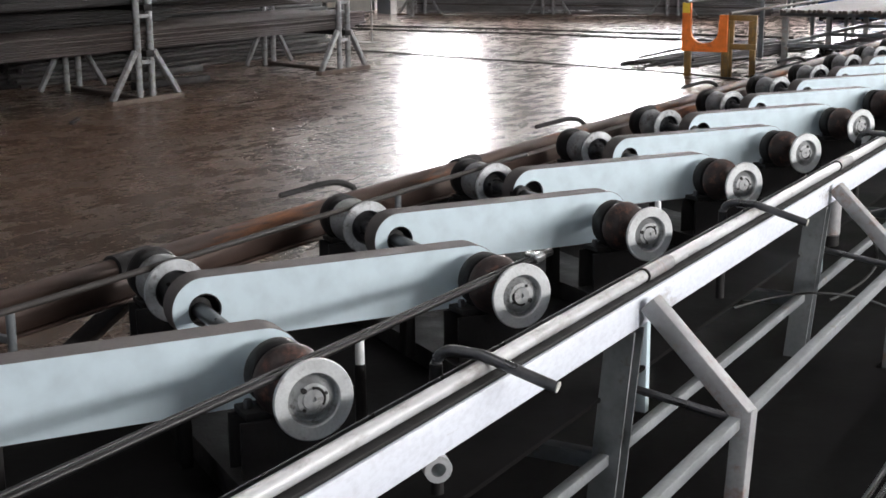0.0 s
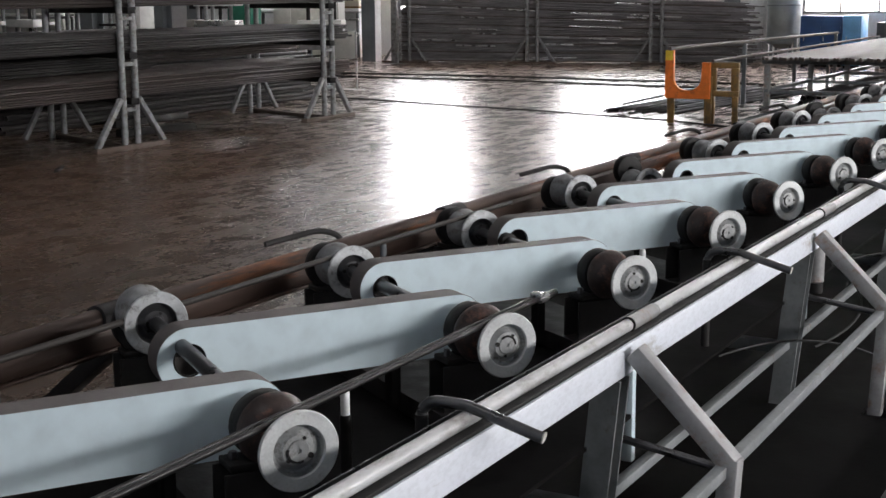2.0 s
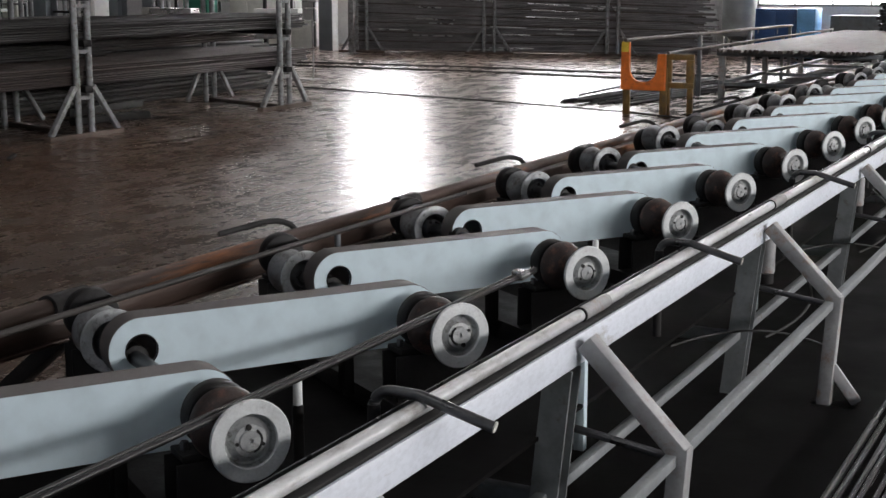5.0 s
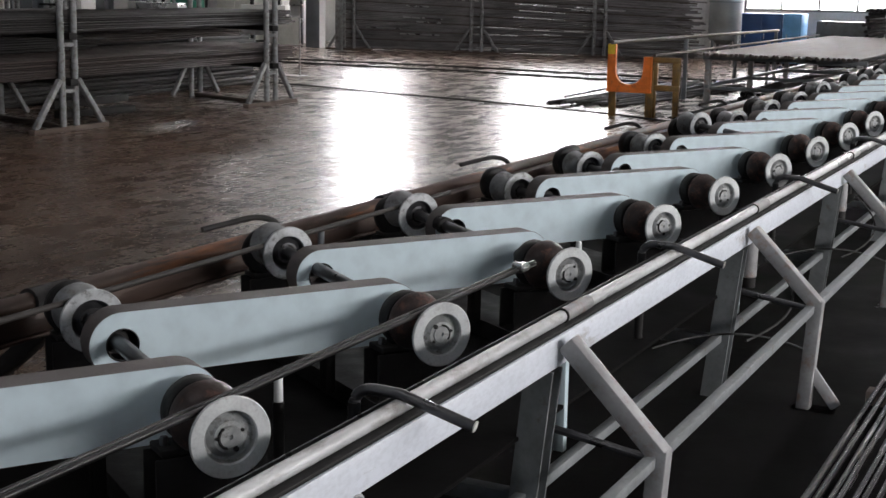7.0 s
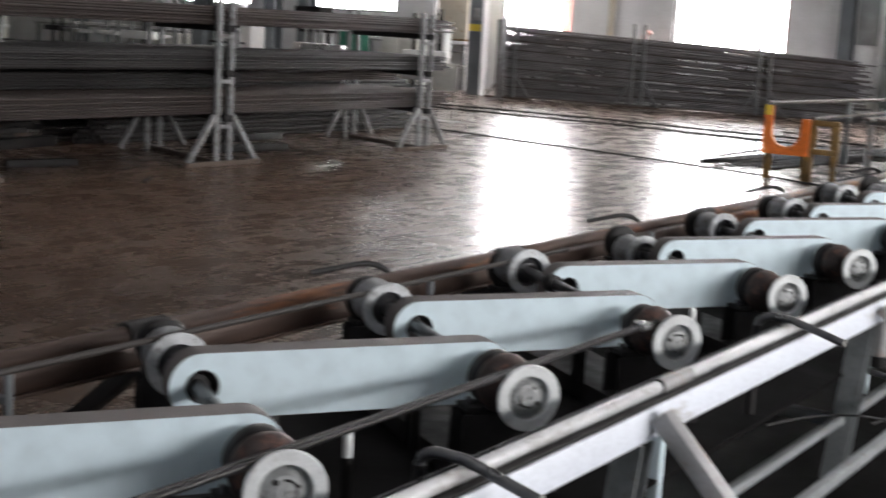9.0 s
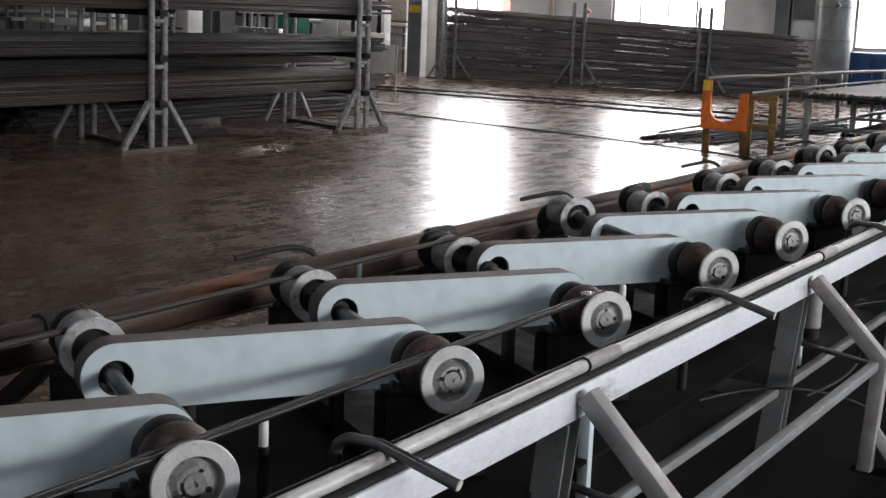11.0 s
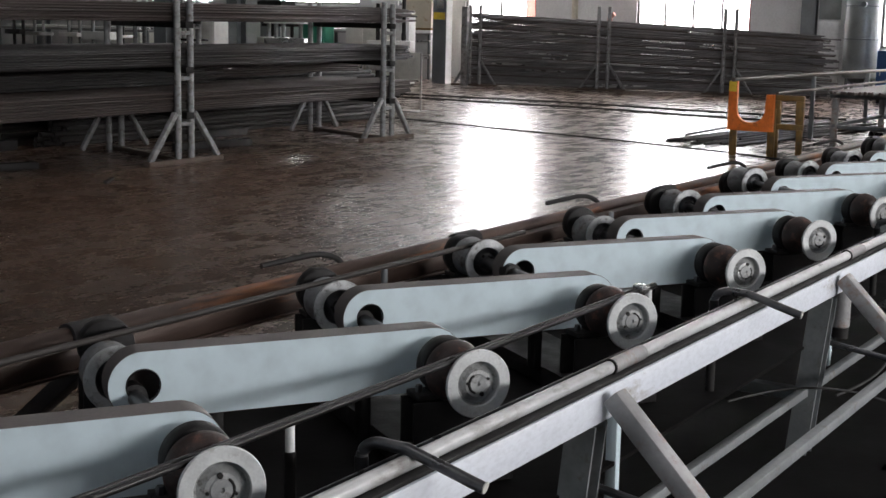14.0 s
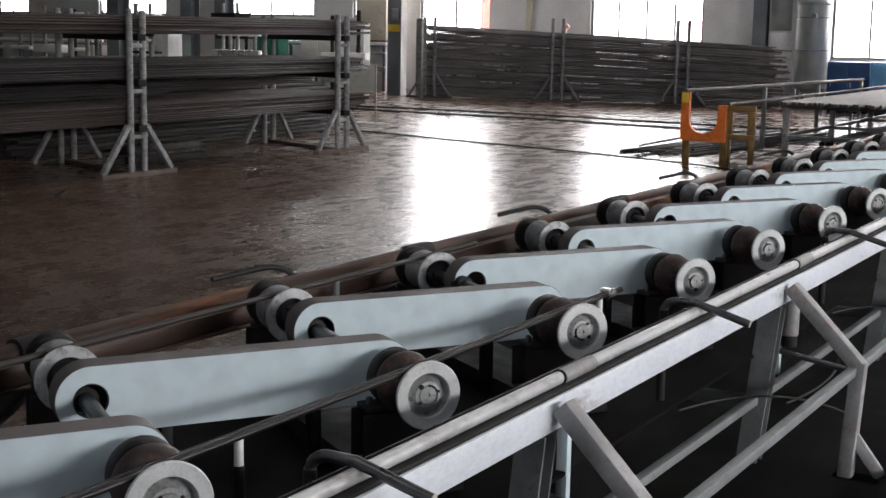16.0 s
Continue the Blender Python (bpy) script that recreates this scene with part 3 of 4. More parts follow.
for z in (0.656, 0.735):
    bm = bmnew()
    box(bm, (0.2, Y0, z), (0.267, Y1, z + 0.009), bevel=0.002)
    part("beam_flange", bm, M_WHITE, frame_root)
# black strip stands in for the shadow gap beneath the pipe
bm = bmnew()
box(bm, (0.228, Y0, 0.746), (0.284, Y1, 0.7565), bevel=0.002)
part("shadow_gap_strip", bm, M_BLACK, frame_root, "dark strip standing in for the shadow gap between beam and pipe")
for a, b in zip([Y0 + 0.1] + JOINTS, JOINTS + [Y1]):
    if b - a > 0.4:
        bm = bmnew()
        tube(bm, (0.25, a + 0.1, 0.774), (0.25, b + 0.05, 0.774), 0.018, 20)
        part("guide_pipe", bm, M_CREAM, frame_root, "scuffed pale grey pipe")
for y in JOINTS:
    bm = bmnew()
    tube(bm, (0.25, y + 0.06, 0.774), (0.25, y + 0.26, 0.774), 0.0215, 20)
    part("sleeve", bm, M_PALE, frame_root, "pipe sleeve with a dark end")
    bm = bmnew()
    lathe(bm, [(0.0182, 0), (0.0228, 0), (0.0228, 0.006), (0.0182, 0.006)], 20, along((0.25, y + 0.054, 0.774), (0.25, y + 0.1, 0.774))[0])
    part("sleeve_ring", bm, M_BLACK, frame_root)
bm = bmnew()
box(bm, (0.205, Y0, 0.745), (0.21, Y1, 0.778), bevel=0.001)
part("inner_angle", bm, M_SHAFT, frame_root, "thin dark angle bar")
# near-black sheet added for the dark bed below the rollers
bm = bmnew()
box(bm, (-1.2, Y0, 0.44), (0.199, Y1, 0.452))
part("dark_bed", bm, M_NEAR_BLACK, frame_root, "near-black sheet below the rollers")
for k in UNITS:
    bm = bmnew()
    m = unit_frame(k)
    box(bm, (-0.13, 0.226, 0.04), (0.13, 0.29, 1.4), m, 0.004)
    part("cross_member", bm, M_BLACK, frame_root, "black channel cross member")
for x, z, name in ((0.21, 0.27, "lower_rail"), (0.572, 0.428, "outer_rail"), (-1.15, 0.27, "lower_rail")):
    bm = bmnew()
    beam(bm, (x, Y0, z), (x, Y1, z), 0.034, 0.034, 0.004)
    part(name, bm, M_GREY if x < 0 else M_POST, frame_root)
for y in BRACED:
    bm = bmnew()
    prism(bm, [(0.212, y - 0.055), (0.296, y - 0.055), (0.296, y - 0.046), (0.222, y - 0.046), (0.222, y + 0.012), (0.296, y + 0.012), (0.296, y + 0.02), (0.212, y + 0.02)], 0.0, 0.654)
    bmesh.ops.transform(bm, matrix=Matrix(((1, 0, 0.1, -0.0654), (0, 1, 0, 0), (0, 0, 1, 0), (0, 0, 0, 1))), verts=bm.verts[:])
    post = part("post", bm, M_POST, frame_root, "blue-grey steel channel post")
    bm = bmnew()
    box(bm, (0.14, y - 0.09, 0.0), (0.27, y + 0.05, 0.01), bevel=0.002)
    part("foot_plate", bm, M_POST, post)
    bm = bmnew()
    beam(bm, (0.31, y + 0.02, 0.728), (0.598, y + 0.02, 0.44), 0.06, 0.055, 0.006)
    part("brace", bm, M_PALE, frame_root, "scratched grey diagonal brace with worn rusty edge")
    bm = bmnew()
    beam(bm, (0.592, y + 0.02, 0.465), (0.57, y + 0.0, 0.0), 0.055, 0.06, 0.006)
    leg = part("leg", bm, M_PALE, frame_root)
    bm = bmnew()
    box(bm, (0.52, y - 0.05, 0.0), (0.7, y + 0.06, 0.012), bevel=0.003)
    part("foot_plate", bm, M_GREY, leg)
    bm = bmnew()
    beam(bm, (0.585, y + 0.02, 0.17), (0.69, y + 0.05, 0.02), 0.05, 0.045, 0.005)
    part("foot_strut", bm, M_PALE, frame_root)
    bm = bmnew()
    beam(bm, (0.185, y + 0.3, 0.3), (0.185, y + 0.3, 0.654), 0.035, 0.03, 0.004)
    part("stiffener", bm, M_WHITE, frame_root, "narrow white upright")
    bm = bmnew()
    tube(bm, (0.2, y + 0.04, 0.47), (0.56, y + 0.04, 0.42), 0.012, 10)
    part("tie_rod", bm, M_SHAFT, frame_root)
    bm = bmnew()
    beam(bm, (-1.2, y, 0.0), (-1.2, y, 0.645), 0.06, 0.06, 0.005)
    part("post", bm, M_BLACK, frame_root)
    bm = bmnew()
    beam(bm, (-1.24, y - 0.34, 0.665), (-1.57, y - 0.34, 0.4), 0.06, 0.055, 0.006)
    part("brace", bm, M_BLACK, frame_root, "dark oily outer brace")
    bm = bmnew()
    beam(bm, (-1.562, y - 0.34, 0.43), (-1.57, y - 0.34, 0.0), 0.055, 0.06, 0.006)
    part("leg", bm, M_BLACK, frame_root)
    bm = bmnew()
    beam(bm, (-1.15, y, 0.245), (0.2, y, 0.245), 0.05, 0.05, 0.005)
    part("floor_tie", bm, M_GREY, frame_root)
# far side: rusty pipe rails
bm = bmnew()
box(bm, (-1.285, Y0, 0.648), (-1.225, Y1, 0.712), bevel=0.008)
part("rear_beam", bm, M_RAIL, frame_root, "rusty orange-brown steel beam")
bm = bmnew()
tube(bm, (-1.32, Y0, 0.722), (-1.32, Y1, 0.722), 0.03, 20)
part("rear_pipe", bm, M_RAIL, frame_root, "rusty pipe along the far edge")
bm = bmnew()
box(bm, (-1.3, Y0, 0.636), (-1.215, Y1, 0.647), bevel=0.002)
part("rear_flange", bm, M_RAIL, frame_root)
for y in JOINTS:
    bm = bmnew()
    tube(bm, (-1.32, y - 0.43, 0.722), (-1.32, y - 0.26, 0.722), 0.042, 20)
    part("rear_sleeve", bm, M_BLACK, frame_root, "dark pipe coupling")

# bent push rods reaching over the near beam
for i in range(-1, 7):
    y = -0.69 + 2.028 * i
    bm = bmnew()
    pts = curve_points((0.135, y - 0.021, 0.765), (0.14, y - 0.02, 0.8), (0.18, y - 0.018, 0.804), 8) + [(0.25, y - 0.015, 0.803), (0.43, y, 0.75)]
    rod(bm, pts, 0.0135, 14)
    r = part("push_rod", bm, M_SHAFT)
    tagged(r, "dark grey bent round rod with a sawn bright end", "rod", "bent rods over the beam")
    bm = bmnew()
    d = Vector((0.18, 0.015, -0.048)).normalized()
    p = Vector((0.43, y, 0.752))
    tube(bm, p, p + d * 0.003, 0.0132, 14)
    part("sawn_end", bm, M_OFFWHITE, r, "bright sawn end")
    # unseen upright, blackened so it sinks into the dark below the rod
    bm = bmnew()
    tube(bm, (0.135, y - 0.021, 0.452), (0.135, y - 0.021, 0.768), 0.0155, 14)
    part("upright", bm, M_BLACK, r, "unseen upright blackened to blend into the dark")

# small upright pins between rollers
for k in range(-3, 15, 2):
    bm = bmnew()
    lathe(bm, [(0.0, 0.775), (0.009, 0.773), (0.0115, 0.766), (0.0115, 0.69)], 14, Matrix.Translation((-0.13, k + 0.375, 0)))
    pin = part("stop_pin", bm, M_STEEL)
    tagged(pin, "short bright steel stop pin in a black socket", "pin", "stop pins")
    bm = bmnew()
    lathe(bm, [(0.0, 0.705), (0.0135, 0.703), (0.0145, 0.698), (0.0145, 0.453), (0.0, 0.453)], 14, Matrix.Translation((-0.13, k + 0.375, 0)))
    part("socket", bm, M_BLACK, pin, "black socket tube")

# bent levers on the far pipe
for y in (-1.15, 1.06, 3.3, 5.5, 7.7):
    bm = bmnew()
    pts = [(-1.33, y + 0.12, 0.74)] + curve_points((-1.34, y + 0.1, 0.765), (-1.37, y + 0.06, 0.795), (-1.4, y - 0.02, 0.787), 6) + [(-1.47, y - 0.2, 0.765)]
    rod(bm, pts, 0.012, 12)
    tagged(part("lever", bm, M_BLACK), "dark oily bent lever on the far pipe", "lever", "levers on the far pipe")
# short upright guide posts by the far bar
for k in range(-3, 14, 2):
    bm = bmnew()
    tube(bm, (-1.16, k + 0.22, 0.56), (-1.16, k + 0.22, 0.738), 0.013, 12)
    beam(bm, (-1.16, k + 0.22, 0.66), (-1.226, k + 0.22, 0.66), 0.02, 0.02, 0.002)
    tagged(part("guide_post", bm, M_GREY), "short grey guide post beside the bar", "post", "guide posts")

# bars on the rollers
BAR_R = 0.0115
bm = bmnew()
tube(bm, (0, -7.4, 0), (0, -0.02, 0), 0.0078, 16)
feed_bar = part("steel_bar", bm, M_BAR)
tagged(feed_bar, "long dark steel bar riding on the near rollers", "steel bar")
bm = bmnew()
tube(bm, (-0.012, -7.4, 0.006), (-0.012, 0.06, 0.006), 0.005, 14)
part("thin_rod", bm, M_BAR, feed_bar, "thin dark rod alongside")
bm = bmnew()
box(bm, (-0.026, -0.012, -0.004), (0.011, 0.018, 0.02), bevel=0.003)
part("clamp", bm, M_BARLIGHT, feed_bar, "small bright clamp")
bm = bmnew()
lathe(bm, [(0.0, 0.0), (0.012, 0.0), (0.0145, 0.003), (0.0145, 0.05), (0.012, 0.052)], 18, along((0, 0.05, 0), (0, -0.1, 0))[0])
part("end_collar", bm, M_BARLIGHT, feed_bar, "bright collar on the bar's end")
bm = bmnew()
tube(bm, (0, 0.05, 0), (0, 0.11, 0), 0.011, 16)
part("end_stub", bm, M_BAR, feed_bar)
bm = bmnew()
tube(bm, (0, -7.0, 0), (0, 1.95, 0), 0.0095, 18)
far_bar = part("steel_bar", bm, M_DARKBAR)
far_bar.matrix_basis = pose(-0.958, 0, 0.812)
for y in (-2.6,):
    bm = bmnew()
    tube(bm, (0, y, 0), (0, y + 0.09, 0), 0.0145, 16)
    part("coupling", bm, M_SHAFT, far_bar, "short dark bar coupling")
tagged(far_bar, "long round dark steel bar lying on the far rollers", "steel bar")
# loose offcut pipe under the beam
bm = bmnew()
lathe(bm, [(0.022, 0), (0.03, 0), (0.03, 0.03), (0.022, 0.032), (0.022, 0.1), (0.016, 0.1), (0.016, 0.0), (0.022, 0)], 20, along((0.29, -0.97, 0.63), (0.17, -0.85, 0.64))[0])
tagged(part("pipe_stub", bm, M_CREAM), "short pale pipe stub under the conveyor beam", "pipe")
# cables hanging in the frame
for i, y in enumerate((2.6, 4.7)):
    bm = bmnew()
    pts = curve_points((0.3, y - 0.1, 0.56), (0.52, y + 0.25, 0.3), (0.28, y - 0.25, 0.22), 14)
    rod(bm, pts, 0.0055, 8)
    tagged(part("hanging_cable", bm, M_RUBBER), "thin black cable looped under the frame", "cable", "hanging cables")
    bm = bmnew()
    pts = curve_points((0.1, y - 1.0, 0.34), (0.3, y - 0.4, 0.36), (0.58, y - 0.25, 0.2), 12)
    rod(bm, pts, 0.0045, 8)
    tagged(part("hanging_cable", bm, M_RUBBER), "thin black cable looped under the frame", "cable", "hanging cables")
for y in (2.5, 4.55):
    mroot = empty("small_motor", pose(0.235, y, 0.47))
    bm = bmnew()
    lathe(bm, [(0, 0), (0.032, 0), (0.036, 0.005), (0.036, 0.15), (0.028, 0.162), (0, 0.162)], 24)
    part("body", bm, M_PALE, mroot)
    bm = bmnew()
    lathe(bm, [(0, -0.05), (0.026, -0.05), (0.033, -0.044), (0.033, -0.001), (0, -0.001)], 24)
    part("end_cap", bm, M_BLACK, mroot)
    bm = bmnew()
    box(bm, (-0.03, -0.012, 0.163), (0.03, 0.012, 0.186), bevel=0.002)
    part("bracket", bm, M_GREY, mroot)
    tagged(mroot, "small grey cylinder with a black cap hanging under the beam", "motor", "cylinders under the beam")

# long bars on the floor by the conveyor's outer side
rnd = random.Random(4)
for i in range(7):
    bm = bmnew()
    x = 0.84 + i * 0.034
    tube(bm, (x + rnd.uniform(-0.01, 0.01), -1.2 + rnd.uniform(-0.3, 0.3), 0.085), (x + rnd.uniform(-0.01, 0.01), 6.5 + rnd.uniform(-0.4, 0.4), 0.085), 0.0125, 12)
    tagged(part("floor_bar", bm, M_BAR), "long thin steel bar lying beside the conveyor", "steel bar", "bars beside the conveyor")
for y in (-0.6, 2.4, 5.6):
    bm = bmnew()
    box(bm, (0.79, y - 0.04, 0.0), (1.12, y + 0.04, 0.072), bevel=0.004)
    tagged(part("timber_bearer", bm, M_BASE), "low brown bearer under the bars", "bearer", "bearers under the bars")


# ---- bar racks on the hall floor ----
def make_rack_stand(height, levels):
    root = empty("rack_stand")
    bm = bmnew()
    box(bm, (-0.05, -0.6, 0), (0.05, 0.6, 0.055), bevel=0.006)
    part("base_beam", bm, M_BASE, root, "rusty brown base beam")
    for y, h in ((-0.1, height), (0.11, height - 0.02)):
        bm = bmnew()
        tube(bm, (0, y, 0.055), (0, y, h), 0.038, 14)
        part("upright", bm, M_STAND, root, "chipped silver upright tube")
    for y0, y1 in ((-0.55, -0.14), (0.55, 0.15)):
        bm = bmnew()
        beam(bm, (0, y0, 0.05), (0, y1, 0.57), 0.06, 0.06, 0.006)
        part("brace", bm, M_STAND, root)
    for z in levels:
        bm = bmnew()
        beam(bm, (0.05, 0.05, z - 0.048), (-1.74, 0.64, z - 0.048), 0.1, 0.075, 0.008)
        part("arm", bm, M_BLACK, root, "black cross arm")
        bm = bmnew()
        beam(bm, (0, -0.1, z - 0.14), (0, 0.11, z - 0.14), 0.05, 0.045, 0.005)
        part("link", bm, M_STAND, root)
    bm = bmnew()
    beam(bm, (-0.07, 0.0, 0.025), (-1.7, 0.58, 0.025), 0.09, 0.05, 0.006)
    part("sill", bm, M_BASE, root, "dark floor sill")
    for y in (-0.1, 0.11):
        bm = bmnew()
        tube(bm, (-1.75, 0.62 + y, 0.0), (-1.75, 0.62 + y, height), 0.038, 12)
        part("rear_upright", bm, M_STAND, root)
    for y0, y1 in ((-0.55, -0.14), (0.55, 0.15)):
        bm = bmnew()
        beam(bm, (-1.75, 0.62 + y0, 0.02), (-1.75, 0.62 + y1, 0.57), 0.055, 0.055, 0.006)
        part("rear_brace", bm, M_STAND, root)
    return tagged(root, "silver-painted bar rack stand with splayed braces", "rack stand", "stands of the bar racks")


LEVELS = (0.585, 1.095, 1.6)
RX = -8.93
stand = make_rack_stand(1.87, LEVELS)
stand.matrix_basis = pose(RX, 8.36, 0)
for y in (12.36, 4.7, 0.9, -2.9):
    copy_thing(stand, pose(RX, y, 0))


def make_bundle(name, x0, x1, z0, z1, y0, y1, seed, material, r=0.016, sag=0.03, split=False):
    """A pile of long round bars lying along y, slightly bent."""
    rr = random.Random(seed)
    root = empty(name) if split else None
    verts, faces = [], []
    rows = max(1, int((z1 - z0) / (r * 1.75)))
    cols = int((x1 - x0) / (r * 2.05))
    seg, cuts = 6, 5
    for j in range(rows):
        for i in range(cols):
            if j < rows - 1 and 1 <= i < cols - 3:
                continue
            x = x0 + r + i * r * 2.05 + (r if j % 2 else 0)
            z = z0 + r + j * r * 1.75
            a, b = y0 + rr.uniform(-0.35, 0.2), y1 + rr.uniform(-0.45, 0.15)
            dx, dz = rr.uniform(-0.03, 0.03), rr.uniform(-0.008, 0.008)
            base = len(verts)
            for c in range(cuts + 1):
                t = c / cuts
                yy = a + (b - a) * t
                zz = z + dz * math.sin(3 * t + j) - sag * abs(math.sin(math.pi * (yy - 4.7) / 3.83)) + 0.3 * sag
                for q in range(seg):
                    an = 2 * math.pi * q / seg
                    verts.append((x + dx * t + r * math.cos(an), yy, zz + r * math.sin(an)))
            for c in range(cuts):
                for q in range(seg):
                    p, p2 = base + c * seg + q, base + c * seg + (q + 1) % seg
                    faces.append((p, p2, p2 + seg, p + seg))
            faces.append(tuple(base + q for q in range(seg)))
            faces.append(tuple(base + cuts * seg + q for q in range(seg)))
            if split:
                me = bpy.data.meshes.new("bar")
                me.from_pydata(verts, [], faces)
                me.materials.append(material)
                me.shade_smooth()
                bar = new("bar", me)
                bar.parent = root
                verts, faces = [], []
    if split:
        return root
    me = bpy.data.meshes.new(name)
    me.from_pydata(verts, [], faces)
    me.materials.append(material)
    for p in me.polygons:
        p.use_smooth = True
    return new(name, me)


for (z0, z1), mt, sd, lab in (((0.585, 0.83), M_STOCK2, 1, "brown"), ((1.095, 1.3), M_STOCK, 2, "dark grey"), ((1.6, 1.8), M_STOCK2, 3, "brown")):
    tagged(make_bundle("bar_bundle", RX - 1.42, RX - 0.06, z0, z1, -5.0, 13.05, sd, mt, split=True), "thick %s bundle of long rolled steel bars on rack arms" % lab, "bar bundle", "bundles on the racks")
tagged(make_bundle("bar_bundle", RX - 1.45, RX - 0.85, 0.84, 1.04, -5.0, 9.9, 9, M_STOCK), "dark loose bars heaped at the back of the rack", "bar bundle", "bundles on the racks", "stuff")
tagged(make_bundle("bar_bundle", RX - 1.45, RX - 1.0, 0.9, 1.02, 9.9, 13.1, 8, M_STOCK2), "loose brown bars lying at the back of the rack", "bar bundle", "bundles on the racks", "stuff")
# second rack further back
for y in (3.2, 8.0, 12.4):
    copy_thing(stand, pose(RX - 3.6, y, 0))
for z0, z1, sd in ((0.585, 0.78, 11), (1.095, 1.22, 12)):
    tagged(make_bundle("bar_bundle", RX - 5.0, RX - 3.66, z0, z1, -4.0, 13.6, sd, M_STOCK), "dark bundle of long rolled steel bars on rack arms", "bar bundle", "bundles on the racks", "stuff")
# timbers and scrap on the floor under the racks
for x, y, ln, w, h, a in ((-10.9, 10.9, 1.6, 0.16, 0.1, 4), (-9.9, 9.9, 1.2, 0.14, 0.09, -8), (-11.4, 7.4, 1.4, 0.18, 0.12, 10), (-9.8, 6.5, 0.8, 0.12, 0.08, -15), (-8.3, 6.6, 0.35, 0.05, 0.03, 35)):
    bm = bmnew()
    box(bm, (-w / 2, -ln / 2, 0), (w / 2, ln / 2, h), bevel=0.01)
    tagged(part("timber_block", bm, M_BLACK, m=pose(x, y, 0, 0, 0, a)), "dark worn timber bearer on the floor", "timber", "timbers under the racks")

for n, (x0, x1, y, h) in enumerate(((-22.5, -15.5, 19.2, 0.8), (-31.0, -23.2, 18.6, 0.85), (-40.0, -31.8, 18.0, 0.9), (-21.0, -14.6, 15.4, 0.6), (-30.0, -21.8, 14.4, 0.8))):
    pile = make_bundle("stock_pile", -0.5, 0.5, 0.0, h, 0.0, x1 - x0, 40 + n, M_STOCK if n % 2 else M_STOCK2, 0.035, 0.0)
    pile.matrix_basis = pose(x0, y, 0, 0, 0, -90)
    tagged(pile, "long dark pile of steel stock behind the racks", "stock pile", "stock piles in the back", "stuff")
for n, (y0, y1) in enumerate(((1.2, 7.6), (8.6, 15.6))):
    tagged(make_bundle("stock_pile", -12.25, -11.3, 0.0, 0.8, y0, y1, 60 + n, M_STOCK, 0.035, 0.0), "low dark pile of steel stock on the floor between racks", "stock pile", "stock piles in the back", "stuff")
rnd = random.Random(17)
for n in range(16):
    x, y = -15.5 - n * 1.45, 20.6 + rnd.uniform(-0.6, 3.0)
    h = rnd.uniform(1.5, 2.1)
    w = empty("tool_stand", pose(x, y, 0, 0, 0, rnd.uniform(-20, 20)))
    for px in (-0.3, 0.3):
        bm = bmnew()
        tube(bm, (px, 0, 0), (px, 0, h + rnd.uniform(-0.1, 0.15)), 0.045, 10)
        part("upright", bm, M_STAND if n % 3 else M_BLACK, w)
    for z in (0.5, 1.0, h - 0.25):
        bm = bmnew()
        box(bm, (-0.5, -0.2, z), (0.5, 0.2, z + rnd.uniform(0.05, 0.2)), bevel=0.01)
        part("shelf", bm, (M_BRIGHT, M_PALE, M_BLACK, M_BRIGHT, M_BARLIGHT)[(n + int(z * 3)) % 5], w)
    tagged(w, "narrow steel stand with cluttered shelves behind the racks", "shelf stand", "shelf stands in the back")

# white sheet stand by the rack's end
sroot = empty("sheet_stand", pose(-11.95, 17.3, 0))
for x in (-0.3, 0.3):
    bm = bmnew()
    tube(bm, (x, 0, 0), (x, 0, 1.05), 0.018, 10)
    part("leg", bm, M_PALE, sroot)
bm = bmnew()
box(bm, (-0.3, -0.012, 0.55), (0.3, 0.012, 1.05), bevel=0.004)
part("panel", bm, M_OFFWHITE, sroot, "pale panel")
bm = bmnew()
box(bm, (-0.36, -0.2, 0.0), (0.36, 0.2, 0.02), bevel=0.004)
part("base", bm, M_PALE, sroot)
tagged(sroot, "pale panel on thin legs near the racks", "stand")

# welding machine
wroot = empty("welding_machine", pose(-8.86, 3.33, -0.03, 0, 0, 20))
bm = bmnew()
box(bm, (-0.26, -0.26, 0.08), (0.26, 0.26, 0.63), bevel=0.02)
part("housing", bm, M_OFFWHITE, wroot, "off-white sheet housing")
bm = bmnew()
lathe(bm, [(0, 0), (0.13, 0), (0.14, 0.01), (0.12, 0.02), (0.03, 0.02)], 28, Matrix.Translation((-0.05, -0.262, 0.3)) @ Matrix.Rotation(radians(90), 4, "X"))
part("fan_grille", bm, M_BLACK, wroot, "round black fan grille")
for z in (0.5, 0.54, 0.58):
    bm = bmnew()
    box(bm, (-0.2, -0.266, z), (0.2, -0.258, z + 0.02), bevel=0.002)
    part("vent", bm, M_GREY, wroot)
for i in range(5):
    bm = bmnew()
    box(bm, (0.257, -0.15 + i * 0.07, 0.4), (0.264, -0.11 + i * 0.07, 0.58), bevel=0.002)
    part("side_vent", bm, M_GREY, wroot)
for p in ((-0.2, -0.2), (0.2, -0.2), (-0.2, 0.2), (0.2, 0.2)):
    bm = bmnew()
    tube(bm, (p[0], p[1] - 0.03, 0.075), (p[0], p[1] + 0.03, 0.075), 0.045, 16)
    part("castor", bm, M_RUBBER, wroot)
tagged(wroot, "off-white welding machine with a round fan grille", "welding machine")
bm = bmnew()
box(bm, (-0.12, -0.1, 0), (0.12, 0.1, 0.09), bevel=0.03)
tube(bm, (-0.1, 0, 0.09), (0.08, 0, 0.18), 0.04, 14)
